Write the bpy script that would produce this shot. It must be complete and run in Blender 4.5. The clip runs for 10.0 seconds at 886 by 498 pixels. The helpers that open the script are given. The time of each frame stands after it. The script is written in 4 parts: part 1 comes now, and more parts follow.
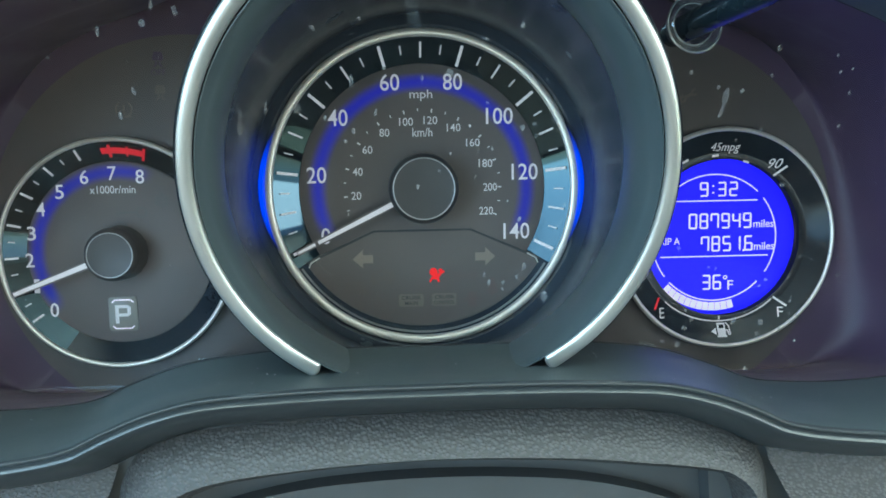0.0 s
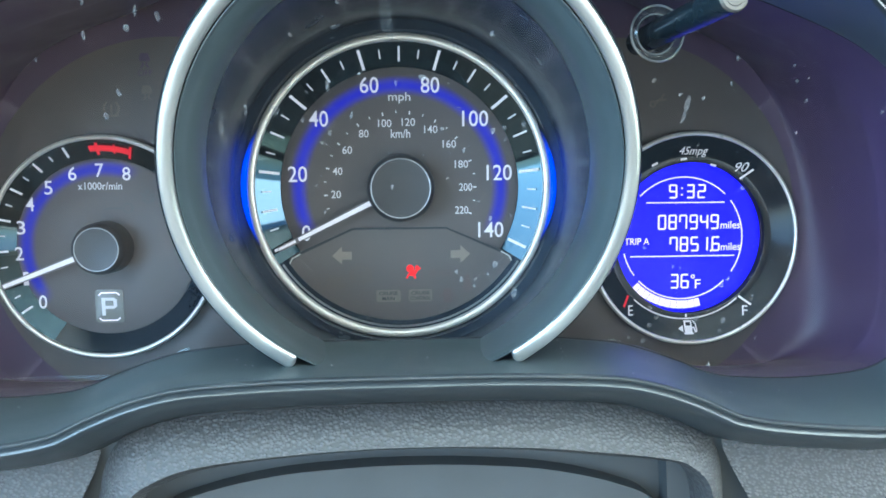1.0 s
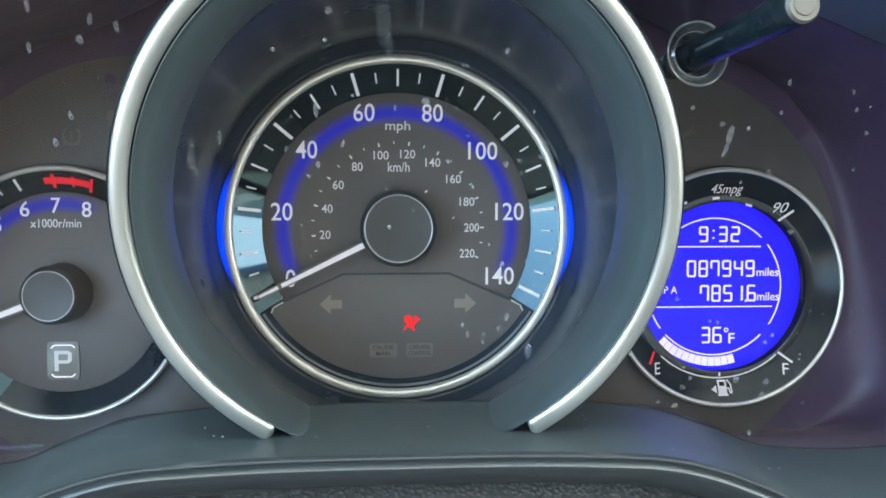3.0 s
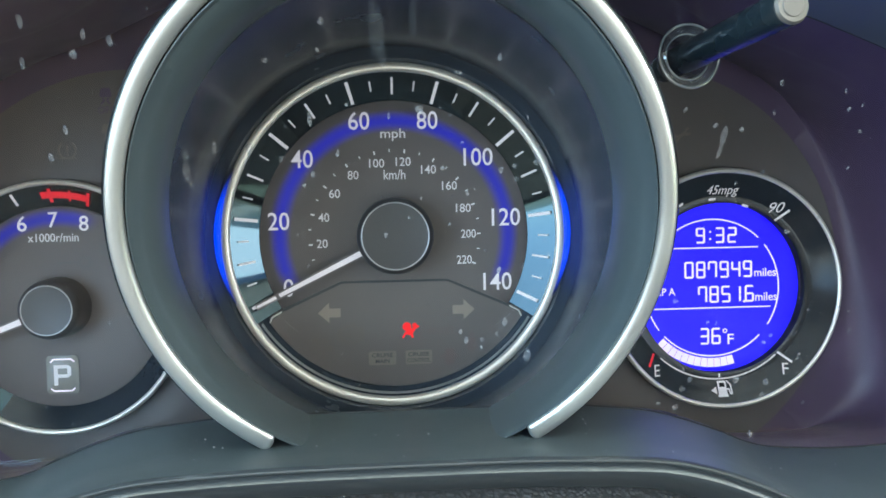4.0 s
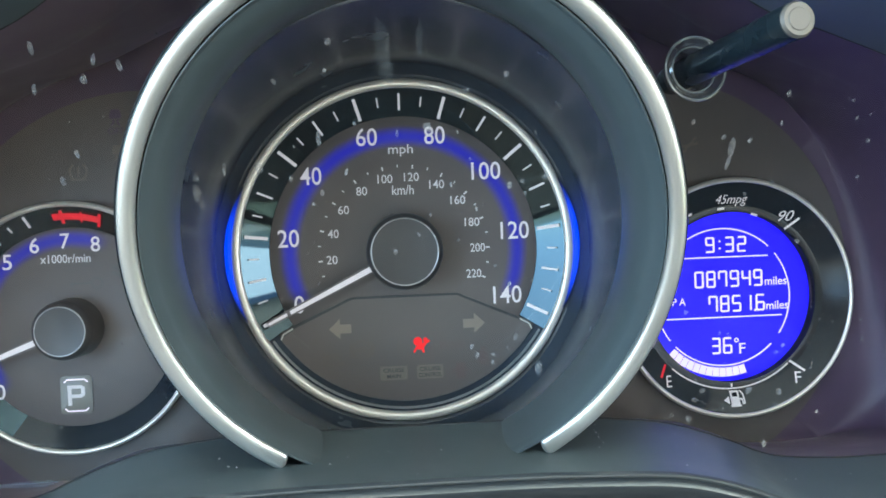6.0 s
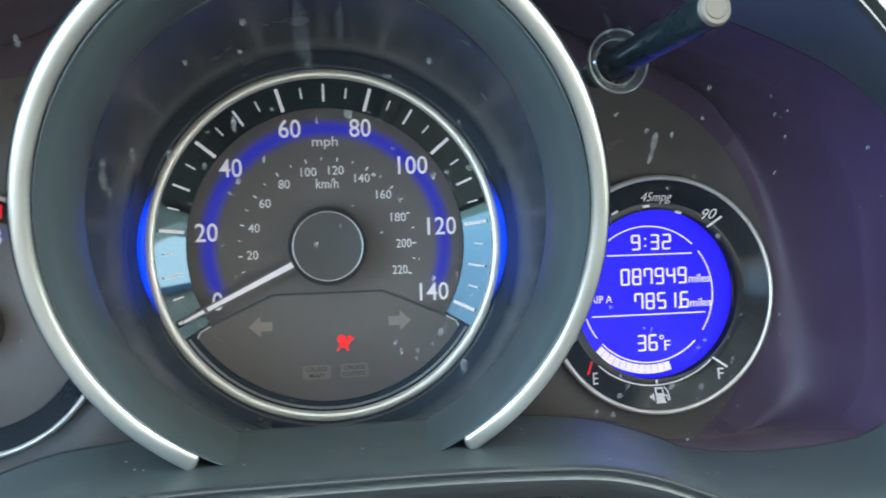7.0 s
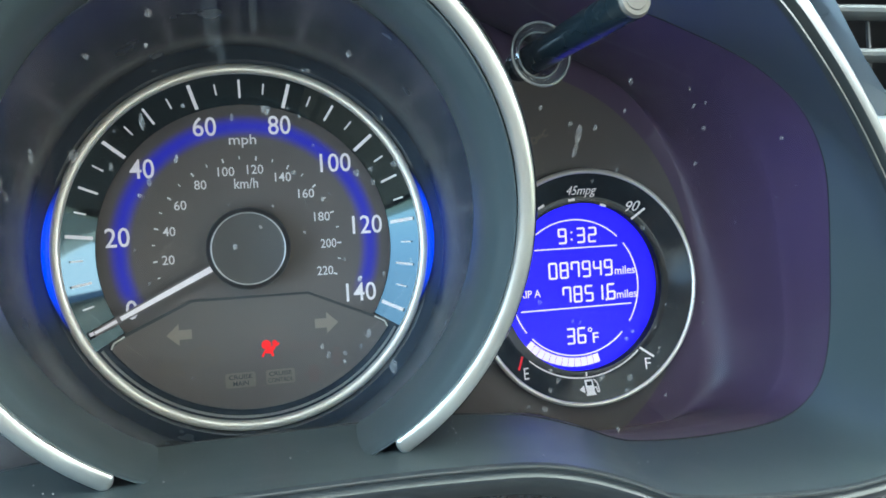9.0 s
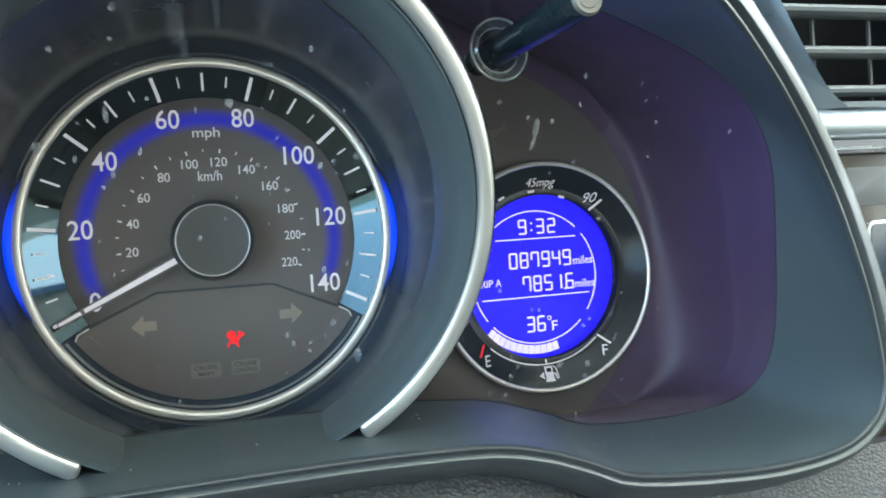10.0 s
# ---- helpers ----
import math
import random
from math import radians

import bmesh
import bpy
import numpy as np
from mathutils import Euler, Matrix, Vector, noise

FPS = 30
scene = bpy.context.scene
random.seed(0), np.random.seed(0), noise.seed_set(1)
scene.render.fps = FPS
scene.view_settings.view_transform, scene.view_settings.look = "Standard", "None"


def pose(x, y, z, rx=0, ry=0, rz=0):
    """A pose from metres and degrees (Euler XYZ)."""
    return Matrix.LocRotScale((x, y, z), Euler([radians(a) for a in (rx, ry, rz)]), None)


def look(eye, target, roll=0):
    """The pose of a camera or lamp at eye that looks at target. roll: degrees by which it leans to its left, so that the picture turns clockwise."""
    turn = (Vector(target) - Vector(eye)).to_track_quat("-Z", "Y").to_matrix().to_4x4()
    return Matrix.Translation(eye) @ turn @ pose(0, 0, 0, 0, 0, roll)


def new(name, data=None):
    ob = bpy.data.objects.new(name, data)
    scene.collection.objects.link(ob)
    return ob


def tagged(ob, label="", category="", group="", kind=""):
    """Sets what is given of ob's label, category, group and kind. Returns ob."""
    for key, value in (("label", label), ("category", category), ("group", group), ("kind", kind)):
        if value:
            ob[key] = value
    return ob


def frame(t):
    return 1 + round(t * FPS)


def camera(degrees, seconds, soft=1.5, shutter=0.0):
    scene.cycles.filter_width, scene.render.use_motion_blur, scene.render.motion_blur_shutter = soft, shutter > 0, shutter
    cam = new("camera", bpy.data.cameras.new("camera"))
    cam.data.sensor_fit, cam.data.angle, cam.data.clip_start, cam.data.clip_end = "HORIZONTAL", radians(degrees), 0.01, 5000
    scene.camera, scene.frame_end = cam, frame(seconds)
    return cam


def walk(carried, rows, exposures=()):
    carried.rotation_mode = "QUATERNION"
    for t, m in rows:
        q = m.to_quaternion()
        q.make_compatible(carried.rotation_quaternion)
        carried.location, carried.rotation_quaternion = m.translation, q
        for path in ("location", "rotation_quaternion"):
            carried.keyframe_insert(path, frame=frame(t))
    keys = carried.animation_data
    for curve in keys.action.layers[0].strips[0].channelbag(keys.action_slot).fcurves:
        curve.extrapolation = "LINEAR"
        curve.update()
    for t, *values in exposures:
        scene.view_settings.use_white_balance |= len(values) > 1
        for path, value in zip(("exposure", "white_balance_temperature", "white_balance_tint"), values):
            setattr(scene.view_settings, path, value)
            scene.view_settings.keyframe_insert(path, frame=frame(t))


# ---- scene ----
cam = camera(61.03, 10.0, 1.65, 0.4)
PATH = [
    (0, (-0.00960, -0.29644, 0.00403), (0.00760, 0.00172, -0.02435), -1.08),
    (0.5, (-0.00900, -0.30168, 0.00484), (0.00945, -0.00371, -0.02477), -0.62),
    (1, (-0.00178, -0.30724, 0.00559), (0.01653, -0.00930, -0.02439), -0.49),
    (1.5, (-0.00969, -0.27375, 0.01209), (0.00893, 0.02436, -0.01592), -0.34),
    (1.9, (-0.00537, -0.27622, 0.01369), (0.00889, 0.02222, -0.01335), -0.27),
    (2, (-0.00494, -0.27606, 0.01086), (0.00926, 0.02245, -0.01543), -0.23),
    (2.5, (-0.00367, -0.27303, 0.00596), (0.01508, 0.02566, -0.01490), 0.02),
    (3, (-0.00299, -0.27111, 0.00607), (0.01815, 0.02775, -0.00915), -0.03),
    (4.5, (-0.00149, -0.27237, 0.00713), (0.01630, 0.02682, -0.00581), -1.90),
    (5, (-0.00122, -0.27480, 0.01020), (0.01270, 0.02450, -0.00479), -2.37),
    (6.5, (-0.00313, -0.26993, 0.00687), (0.02376, 0.02877, -0.00081), -1.88),
    (7, (0.00276, -0.26720, 0.00354), (0.04481, 0.02976, -0.00327), -1.80),
    (7.5, (0.00544, -0.26133, 0.00282), (0.06196, 0.03326, -0.00239), -2.01),
    (8, (0.00526, -0.26203, 0.00367), (0.06906, 0.03104, -0.00247), -2.45),
    (8.5, (0.00481, -0.26183, 0.00270), (0.07256, 0.03031, -0.00515), -2.88),
    (9, (0.00413, -0.26226, 0.00347), (0.07421, 0.02930, -0.00546), -3.24),
    (9.5, (0.00343, -0.26284, 0.00275), (0.07697, 0.02783, -0.00729), -3.33),
    (10, (0.00338, -0.26819, 0.00254), (0.08684, 0.01971, -0.00967), -3.48),
]
EXPOSURES = [(0.0, -0.26, 5600, -5), (0.5, 0.15, 5350, 1), (1.0, 0.38, 5350, 1), (1.5, -0.1, 5950, 7), (2.0, 0.11, 6250, 8), (2.5, 0.04, 5950, 4), (5.0, 0.05, 5950, 4), (7.0, 0.05, 5950, 4), (7.5, 0.18, 5850, 2), (9.5, 0.04, 5850, 1), (10.0, -0.01, 6000, 2)]

# ---------------------------------------------------------------- axes of the dash
# The gauge faces lean back by 20 degrees; the parts are laid out in millimetres:
# x to the right, d out of the face towards the driver, z up along the face.
LEANING = Matrix.Translation((0, 0, 0.95)) @ Matrix.Rotation(radians(-20), 4, "X")
walk(cam, [(t, LEANING @ look(eye, target, roll)) for t, eye, target, roll in PATH], EXPOSURES)

# ---------------------------------------------------------------- light
sky = bpy.data.worlds.new("sky")
scene.world = sky
sky.use_nodes = True
nt = sky.node_tree
bg = nt.nodes["Background"]
st = nt.nodes.new("ShaderNodeTexSky")
st.sky_type, st.sun_disc = "NISHITA", False
st.sun_elevation, st.sun_rotation = radians(24), radians(50)
nt.links.new(st.outputs[0], bg.inputs[0])
bg.inputs[1].default_value = 0.5
sun_data = bpy.data.lights.new("sun", "SUN")
sun_data.energy, sun_data.angle, sun_data.color = 5.0, radians(0.5), (1.0, 0.88, 0.74)
sun = new("sun", sun_data)
sun.matrix_world = look((0, 0, 5), (-math.sin(radians(50)) * math.cos(radians(24)), -math.cos(radians(50)) * math.cos(radians(24)), 5 - math.sin(radians(24))))


def window_light(name, centre, target, sx, sy, power, colour):
    data = bpy.data.lights.new(name, "AREA")
    data.shape, data.size, data.size_y, data.energy, data.color = "RECTANGLE", sx, sy, power, colour
    ob = new(name, data)
    ob.matrix_world = look(centre, target)
    return ob


window_light("daylight_windscreen", (0.27, 0.36, 1.30), (0.27, -1.5, 1.42), 1.3, 0.42, 150.0, (0.64, 0.86, 1.0))
window_light("daylight_driver_door", (-0.455, -0.42, 1.24), (0.4, -0.42, 1.1), 0.9, 0.46, 7.5, (0.68, 0.87, 1.0))
window_light("daylight_passenger_door", (0.985, -0.42, 1.29), (0.0, -0.42, 1.15), 0.9, 0.30, 9.0, (0.94, 0.90, 0.82))
window_light("daylight_rear_left_door", (-0.455, -1.5, 1.22), (0.4, -1.3, 1.2), 0.85, 0.38, 1.6, (0.70, 0.88, 1.0))
window_light("daylight_rear_right_door", (0.985, -1.5, 1.22), (0.0, -1.3, 1.2), 0.85, 0.38, 1.6, (1.0, 0.86, 0.68))

window_light("daylight_rear_window", (0.27, -2.28, 1.14), (0.1, 0.0, 0.95), 1.2, 0.27, 2.4, (1.0, 0.84, 0.68))

# ---------------------------------------------------------------- materials


def nodes_of(name):
    m = bpy.data.materials.new(name)
    m.use_nodes = True
    t = m.node_tree
    return m, t, t.nodes["Principled BSDF"]


def surface(name, base, rough=0.5, metal=0.0, grain=900.0, vary=0.15, bump=0.0, blotch=60.0, coat=0.0, spec=0.5):
    """A surface with fine grain, broad blotches, uneven gloss and a little relief."""
    m, t, b = nodes_of(name)
    tc = t.nodes.new("ShaderNodeTexCoord")
    n1, n2 = t.nodes.new("ShaderNodeTexNoise"), t.nodes.new("ShaderNodeTexNoise")
    n1.inputs["Scale"].default_value, n1.inputs["Detail"].default_value = grain, 4
    n2.inputs["Scale"].default_value, n2.inputs["Detail"].default_value = blotch, 3
    for n in (n1, n2):
        t.links.new(tc.outputs["Object"], n.inputs["Vector"])
    add = t.nodes.new("ShaderNodeMath")
    add.operation = "ADD"
    t.links.new(n1.outputs[0], add.inputs[0])
    t.links.new(n2.outputs[0], add.inputs[1])
    mr = t.nodes.new("ShaderNodeMapRange")
    mr.inputs[1].default_value, mr.inputs[2].default_value = 0.6, 1.4
    mr.inputs[3].default_value, mr.inputs[4].default_value = 1 - vary, 1 + vary
    t.links.new(add.outputs[0], mr.inputs[0])
    mul = t.nodes.new("ShaderNodeVectorMath")
    mul.operation = "SCALE"
    mul.inputs[0].default_value = base[:3]
    t.links.new(mr.outputs[0], mul.inputs["Scale"])
    t.links.new(mul.outputs[0], b.inputs["Base Color"])
    rr = t.nodes.new("ShaderNodeMapRange")
    rr.inputs[1].default_value, rr.inputs[2].default_value = 0.3, 0.7
    rr.inputs[3].default_value, rr.inputs[4].default_value = rough * 0.85, min(1, rough * 1.15)
    t.links.new(n2.outputs[0], rr.inputs[0])
    t.links.new(rr.outputs[0], b.inputs["Roughness"])
    b.inputs["Metallic"].default_value = metal
    b.inputs["Coat Weight"].default_value = coat
    b.inputs["Specular IOR Level"].default_value = spec
    if bump:
        bp = t.nodes.new("ShaderNodeBump")
        bp.inputs["Strength"].default_value, bp.inputs["Distance"].default_value = bump, 0.0002
        t.links.new(n1.outputs[0], bp.inputs["Height"])
        t.links.new(bp.outputs[0], b.inputs["Normal"])
    return m


def leather(name, base):
    """Grained vinyl: raised islands split by fine creases, whose shade is also in the colour."""
    m, t, b = nodes_of(name)
    tc = t.nodes.new("ShaderNodeTexCoord")
    mp = t.nodes.new("ShaderNodeMapping")
    mp.inputs["Scale"].default_value = (1.0, 0.8, 1.4)
    wob = t.nodes.new("ShaderNodeTexNoise")
    wob.inputs["Scale"].default_value = 260
    mixv = t.nodes.new("ShaderNodeVectorMath")
    mixv.operation = "MULTIPLY_ADD"
    mixv.inputs[1].default_value = (0.0009, 0.0009, 0.0009)
    vo = t.nodes.new("ShaderNodeTexVoronoi")
    vo.feature = "SMOOTH_F1"
    vo.inputs["Smoothness"].default_value = 0.25
    vo.inputs["Scale"].default_value = 780
    fine = t.nodes.new("ShaderNodeTexNoise")
    fine.inputs["Scale"].default_value, fine.inputs["Detail"].default_value = 2600, 3
    t.links.new(tc.outputs["Object"], mp.inputs[0])
    t.links.new(tc.outputs["Object"], wob.inputs["Vector"])
    t.links.new(wob.outputs["Color"], mixv.inputs[0])
    t.links.new(mp.outputs[0], mixv.inputs[2])
    t.links.new(mixv.outputs[0], vo.inputs["Vector"])
    t.links.new(tc.outputs["Object"], fine.inputs["Vector"])
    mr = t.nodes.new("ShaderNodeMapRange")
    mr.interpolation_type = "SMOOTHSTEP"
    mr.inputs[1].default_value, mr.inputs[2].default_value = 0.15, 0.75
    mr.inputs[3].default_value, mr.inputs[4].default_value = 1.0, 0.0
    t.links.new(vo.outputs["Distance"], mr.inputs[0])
    h = t.nodes.new("ShaderNodeMath")
    h.operation = "MULTIPLY_ADD"
    h.inputs[1].default_value = 0.15
    t.links.new(fine.outputs[0], h.inputs[0])
    t.links.new(mr.outputs[0], h.inputs[2])
    bp = t.nodes.new("ShaderNodeBump")
    bp.inputs["Strength"].default_value, bp.inputs["Distance"].default_value = 0.65, 0.0004
    t.links.new(h.outputs[0], bp.inputs["Height"])
    t.links.new(bp.outputs[0], b.inputs["Normal"])
    # crease shade put into the colour: 0.55 of the base between islands
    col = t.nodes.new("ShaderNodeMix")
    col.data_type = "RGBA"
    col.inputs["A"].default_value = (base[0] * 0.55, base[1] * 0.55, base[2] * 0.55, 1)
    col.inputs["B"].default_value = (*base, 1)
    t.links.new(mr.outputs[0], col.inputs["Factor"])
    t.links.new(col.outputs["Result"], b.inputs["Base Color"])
    b.inputs["Roughness"].default_value = 0.5
    return m


def lit(name, colour, power, base=(0.5, 0.5, 0.5)):
    """A backlit print: it gives off light of its own."""
    m, t, b = nodes_of(name)
    b.inputs["Base Color"].default_value = (*base, 1)
    b.inputs["Roughness"].default_value = 0.6
    n = t.nodes.new("ShaderNodeTexNoise")
    n.inputs["Scale"].default_value = 300
    tc = t.nodes.new("ShaderNodeTexCoord")
    t.links.new(tc.outputs["Object"], n.inputs["Vector"])
    mr = t.nodes.new("ShaderNodeMapRange")
    mr.inputs[1].default_value, mr.inputs[2].default_value = 0.3, 0.7
    mr.inputs[3].default_value, mr.inputs[4].default_value = power * 0.88, power * 1.08
    t.links.new(n.outputs[0], mr.inputs[0])
    b.inputs["Emission Color"].default_value = (*colour, 1)
    t.links.new(mr.outputs[0], b.inputs["Emission Strength"])
    return m


def dial(name, base, radius, width, floor, power, way=(0, 0, 1)):
    """A satin printed dial whose backlight shows as a soft blue band round the numerals."""
    m = surface(name, base, 0.55, grain=2500, vary=0.08, bump=0.05, blotch=40)
    t = m.node_tree
    b = t.nodes["Principled BSDF"]
    tc = t.nodes.new("ShaderNodeTexCoord")
    sep = t.nodes.new("ShaderNodeSeparateXYZ")
    t.links.new(tc.outputs["Object"], sep.inputs[0])
    flat = t.nodes.new("ShaderNodeCombineXYZ")
    t.links.new(sep.outputs[0], flat.inputs[0])
    t.links.new(sep.outputs[2], flat.inputs[2])
    ln = t.nodes.new("ShaderNodeVectorMath")
    ln.operation = "LENGTH"
    t.links.new(flat.outputs[0], ln.inputs[0])
    off = t.nodes.new("ShaderNodeMath")
    off.operation = "SUBTRACT"
    off.inputs[1].default_value = radius
    t.links.new(ln.outputs["Value"], off.inputs[0])
    ab = t.nodes.new("ShaderNodeMath")
    ab.operation = "ABSOLUTE"
    t.links.new(off.outputs[0], ab.inputs[0])
    band = t.nodes.new("ShaderNodeMapRange")
    band.interpolation_type = "SMOOTHSTEP"
    band.inputs[1].default_value, band.inputs[2].default_value = 0.0, width
    band.inputs[3].default_value, band.inputs[4].default_value = 1.0, 0.0
    t.links.new(ab.outputs[0], band.inputs[0])
    low = t.nodes.new("ShaderNodeMapRange")
    low.interpolation_type = "SMOOTHSTEP"
    low.inputs[1].default_value, low.inputs[2].default_value = floor - 0.004, floor + 0.005
    along = t.nodes.new("ShaderNodeVectorMath")
    along.operation = "DOT_PRODUCT"
    along.inputs[1].default_value = way
    t.links.new(tc.outputs["Object"], along.inputs[0])
    t.links.new(along.outputs["Value"], low.inputs[0])
    mul = t.nodes.new("ShaderNodeMath")
    mul.operation = "MULTIPLY"
    t.links.new(band.outputs[0], mul.inputs[0])
    t.links.new(low.outputs[0], mul.inputs[1])
    sc = t.nodes.new("ShaderNodeMath")
    sc.operation = "MULTIPLY"
    sc.inputs[1].default_value = power
    t.links.new(mul.outputs[0], sc.inputs[0])
    film = t.nodes.new("ShaderNodeMix")
    film.data_type = "RGBA"
    film.inputs["B"].default_value = (0.022, 0.022, 0.10, 1)
    t.links.new(mul.outputs[0], film.inputs["Factor"])
    t.links.new(b.inputs["Base Color"].links[0].from_socket, film.inputs["A"])
    t.links.new(film.outputs["Result"], b.inputs["Base Color"])
    b.inputs["Emission Color"].default_value = (0.008, 0.004, 1.0, 1)
    t.links.new(sc.outputs[0], b.inputs["Emission Strength"])
    return m


def clear(name, ior=1.5, tint=(0.96, 0.97, 1.0), rough=0.0, film=0.0):
    m = bpy.data.materials.new(name)
    m.use_nodes = True
    t = m.node_tree
    t.nodes.remove(t.nodes["Principled BSDF"])
    tr, gl, lw, pw, mr, mx = (t.nodes.new("ShaderNode" + k) for k in ("BsdfTransparent", "BsdfGlossy", "LayerWeight", "Math", "MapRange", "MixShader"))
    tr.inputs[0].default_value = (*tint, 1)
    gl.inputs["Roughness"].default_value = rough
    lw.inputs[0].default_value = 0.5
    pw.operation = "POWER"
    pw.inputs[1].default_value = 5.0
    mr.inputs[3].default_value, mr.inputs[4].default_value = ((ior - 1) / (ior + 1)) ** 2, 1.0
    t.links.new(lw.outputs["Facing"], pw.inputs[0])
    t.links.new(pw.outputs[0], mr.inputs[0])
    t.links.new(mr.outputs[0], mx.inputs[0])
    t.links.new(tr.outputs[0], mx.inputs[1])
    t.links.new(gl.outputs[0], mx.inputs[2])
    last = mx
    if film:
        df, fm, nz, rm, tc = (t.nodes.new("ShaderNode" + k) for k in ("BsdfDiffuse", "MixShader", "TexNoise", "MapRange", "TexCoord"))
        df.inputs[0].default_value = (0.72, 0.76, 0.8, 1)
        nz.inputs["Scale"].default_value, nz.inputs["Detail"].default_value = 45, 5
        t.links.new(tc.outputs["Object"], nz.inputs["Vector"])
        rm.inputs[1].default_value, rm.inputs[2].default_value = 0.3, 0.7
        rm.inputs[3].default_value, rm.inputs[4].default_value = film * 0.6, film * 1.4
        t.links.new(nz.outputs[0], rm.inputs[0])
        t.links.new(rm.outputs[0], fm.inputs[0])
        t.links.new(mx.outputs[0], fm.inputs[1])
        t.links.new(df.outputs[0], fm.inputs[2])
        last = fm
    t.links.new(last.outputs[0], t.nodes["Material Output"].inputs[0])
    return m


def veil(name, colour, cover):
    """Thin matter that lets part of what is behind it through."""
    m = bpy.data.materials.new(name)
    m.use_nodes = True
    t = m.node_tree
    t.nodes.remove(t.nodes["Principled BSDF"])
    tr, df, mx, nz, rm, tc = (t.nodes.new("ShaderNode" + k) for k in ("BsdfTransparent", "BsdfDiffuse", "MixShader", "TexNoise", "MapRange", "TexCoord"))
    df.inputs[0].default_value = (*colour, 1)
    nz.inputs["Scale"].default_value = 900
    t.links.new(tc.outputs["Object"], nz.inputs["Vector"])
    rm.inputs[1].default_value, rm.inputs[2].default_value = 0.3, 0.7
    rm.inputs[3].default_value, rm.inputs[4].default_value = cover * 0.5, cover * 1.3
    t.links.new(nz.outputs[0], rm.inputs[0])
    t.links.new(rm.outputs[0], mx.inputs[0])
    t.links.new(tr.outputs[0], mx.inputs[1])
    t.links.new(df.outputs[0], mx.inputs[2])
    t.links.new(mx.outputs[0], t.nodes["Material Output"].inputs[0])
    return m


M_FACE = dial("speedometer_print", (0.128, 0.108, 0.102), 0.0410, 0.0044, -0.016, 0.33)
M_TFACE = dial("tachometer_print", (0.128, 0.108, 0.102), 0.0312, 0.0040, 0.009, 0.29, (-0.809, 0.0, 0.588))
M_PLATE = surface("gauge_plate", (0.090, 0.075, 0.070), 0.5, grain=2500, vary=0.1, bump=0.04)
M_DARKPLATE = surface("gauge_surround", (0.03, 0.032, 0.036), 0.45, grain=2500, vary=0.1, bump=0.04)
M_BOWL = surface("smooth_black_plastic", (0.038, 0.050, 0.070), 0.24, grain=1500, vary=0.1, bump=0.03)
# the display's violet glow on the recess is put into this base colour
M_RECESS = surface("recess_glow_tinted_plastic", (0.078, 0.046, 0.090), 0.42, grain=2500, vary=0.1, bump=0.02, spec=0.36)
M_SATIN = surface("satin_black_plastic", (0.064, 0.083, 0.093), 0.34, grain=4000, vary=0.12, bump=0.08, blotch=30, spec=0.6)
M_HOOD = surface("grained_hood_plastic", (0.066, 0.084, 0.092), 0.38, grain=4500, vary=0.12, bump=0.15, blotch=25, spec=0.35)
M_CHROME = surface("ring_silver", (0.85, 0.80, 0.72), 0.32, 0.5, grain=300, vary=0.05, blotch=30)
M_SATINCHROME = surface("satin_silver", (0.68, 0.68, 0.66), 0.34, 0.8, grain=6000, vary=0.08, bump=0.05, blotch=30)
M_MIRROR = surface("mirror_band", (0.043, 0.064, 0.074), 0.04, 1.0, grain=100, vary=0.04, blotch=20)
M_GLOSS = surface("gloss_black", (0.006, 0.011, 0.018), 0.12, grain=800, vary=0.1, blotch=30, spec=0.35)
M_CAP = surface("needle_cap_plastic", (0.045, 0.043, 0.043), 0.42, grain=5000, vary=0.12, bump=0.08, blotch=80)
M_CAPRIM = surface("needle_cap_rim", (0.38, 0.38, 0.38), 0.35, 0.6)
M_GASKET = surface("gasket_rubber", (0.020, 0.022, 0.026), 0.6)
M_STALK = surface("stalk_plastic", (0.012, 0.020, 0.027), 0.26, grain=3000, vary=0.1)
M_BLACK = surface("dull_black", (0.008, 0.008, 0.010), 0.7, spec=0.15)
M_WHITE = lit("white_backlit_print", (1.0, 0.88, 0.92), 0.36)
M_KMH = lit("dim_white_backlit_print", (1.0, 0.9, 0.92), 0.25)
M_TICK = lit("tick_print", (1.0, 0.9, 0.9), 0.35)
M_NEEDLE = lit("needle_white", (1.0, 0.84, 0.86), 0.40)
M_NEEDLEEDGE = surface("needle_edge", (0.15, 0.125, 0.125), 0.4)
M_RED = lit("red_lamp", (1.0, 0.0, 0.004), 1.1, (0.06, 0.004, 0.004))
M_REDBAND = lit("red_band", (1.0, 0.004, 0.025), 0.6, (0.2, 0.008, 0.012))
M_BLUE = lit("blue_light_guide", (0.0, 0.055, 1.0), 2.4, (0.004, 0.008, 0.04))
M_BLUE_FADE = M_BLUE.node_tree
fade_tc, fade_sep, fade_abs, fade_map  = (M_BLUE_FADE.nodes.new("ShaderNode" + k) for k in ("TexCoord", "SeparateXYZ", "Math", "MapRange"))
fade_abs.operation = "ABSOLUTE"
fade_map.interpolation_type = "SMOOTHSTEP"
fade_map.inputs[1].default_value, fade_map.inputs[2].default_value = 0.009, 0.024
fade_map.inputs[3].default_value, fade_map.inputs[4].default_value = 1.1, 0.0
M_BLUE_FADE.links.new(fade_tc.outputs["Object"], fade_sep.inputs[0])
M_BLUE_FADE.links.new(fade_sep.outputs[2], fade_abs.inputs[0])
M_BLUE_FADE.links.new(fade_abs.outputs[0], fade_map.inputs[0])
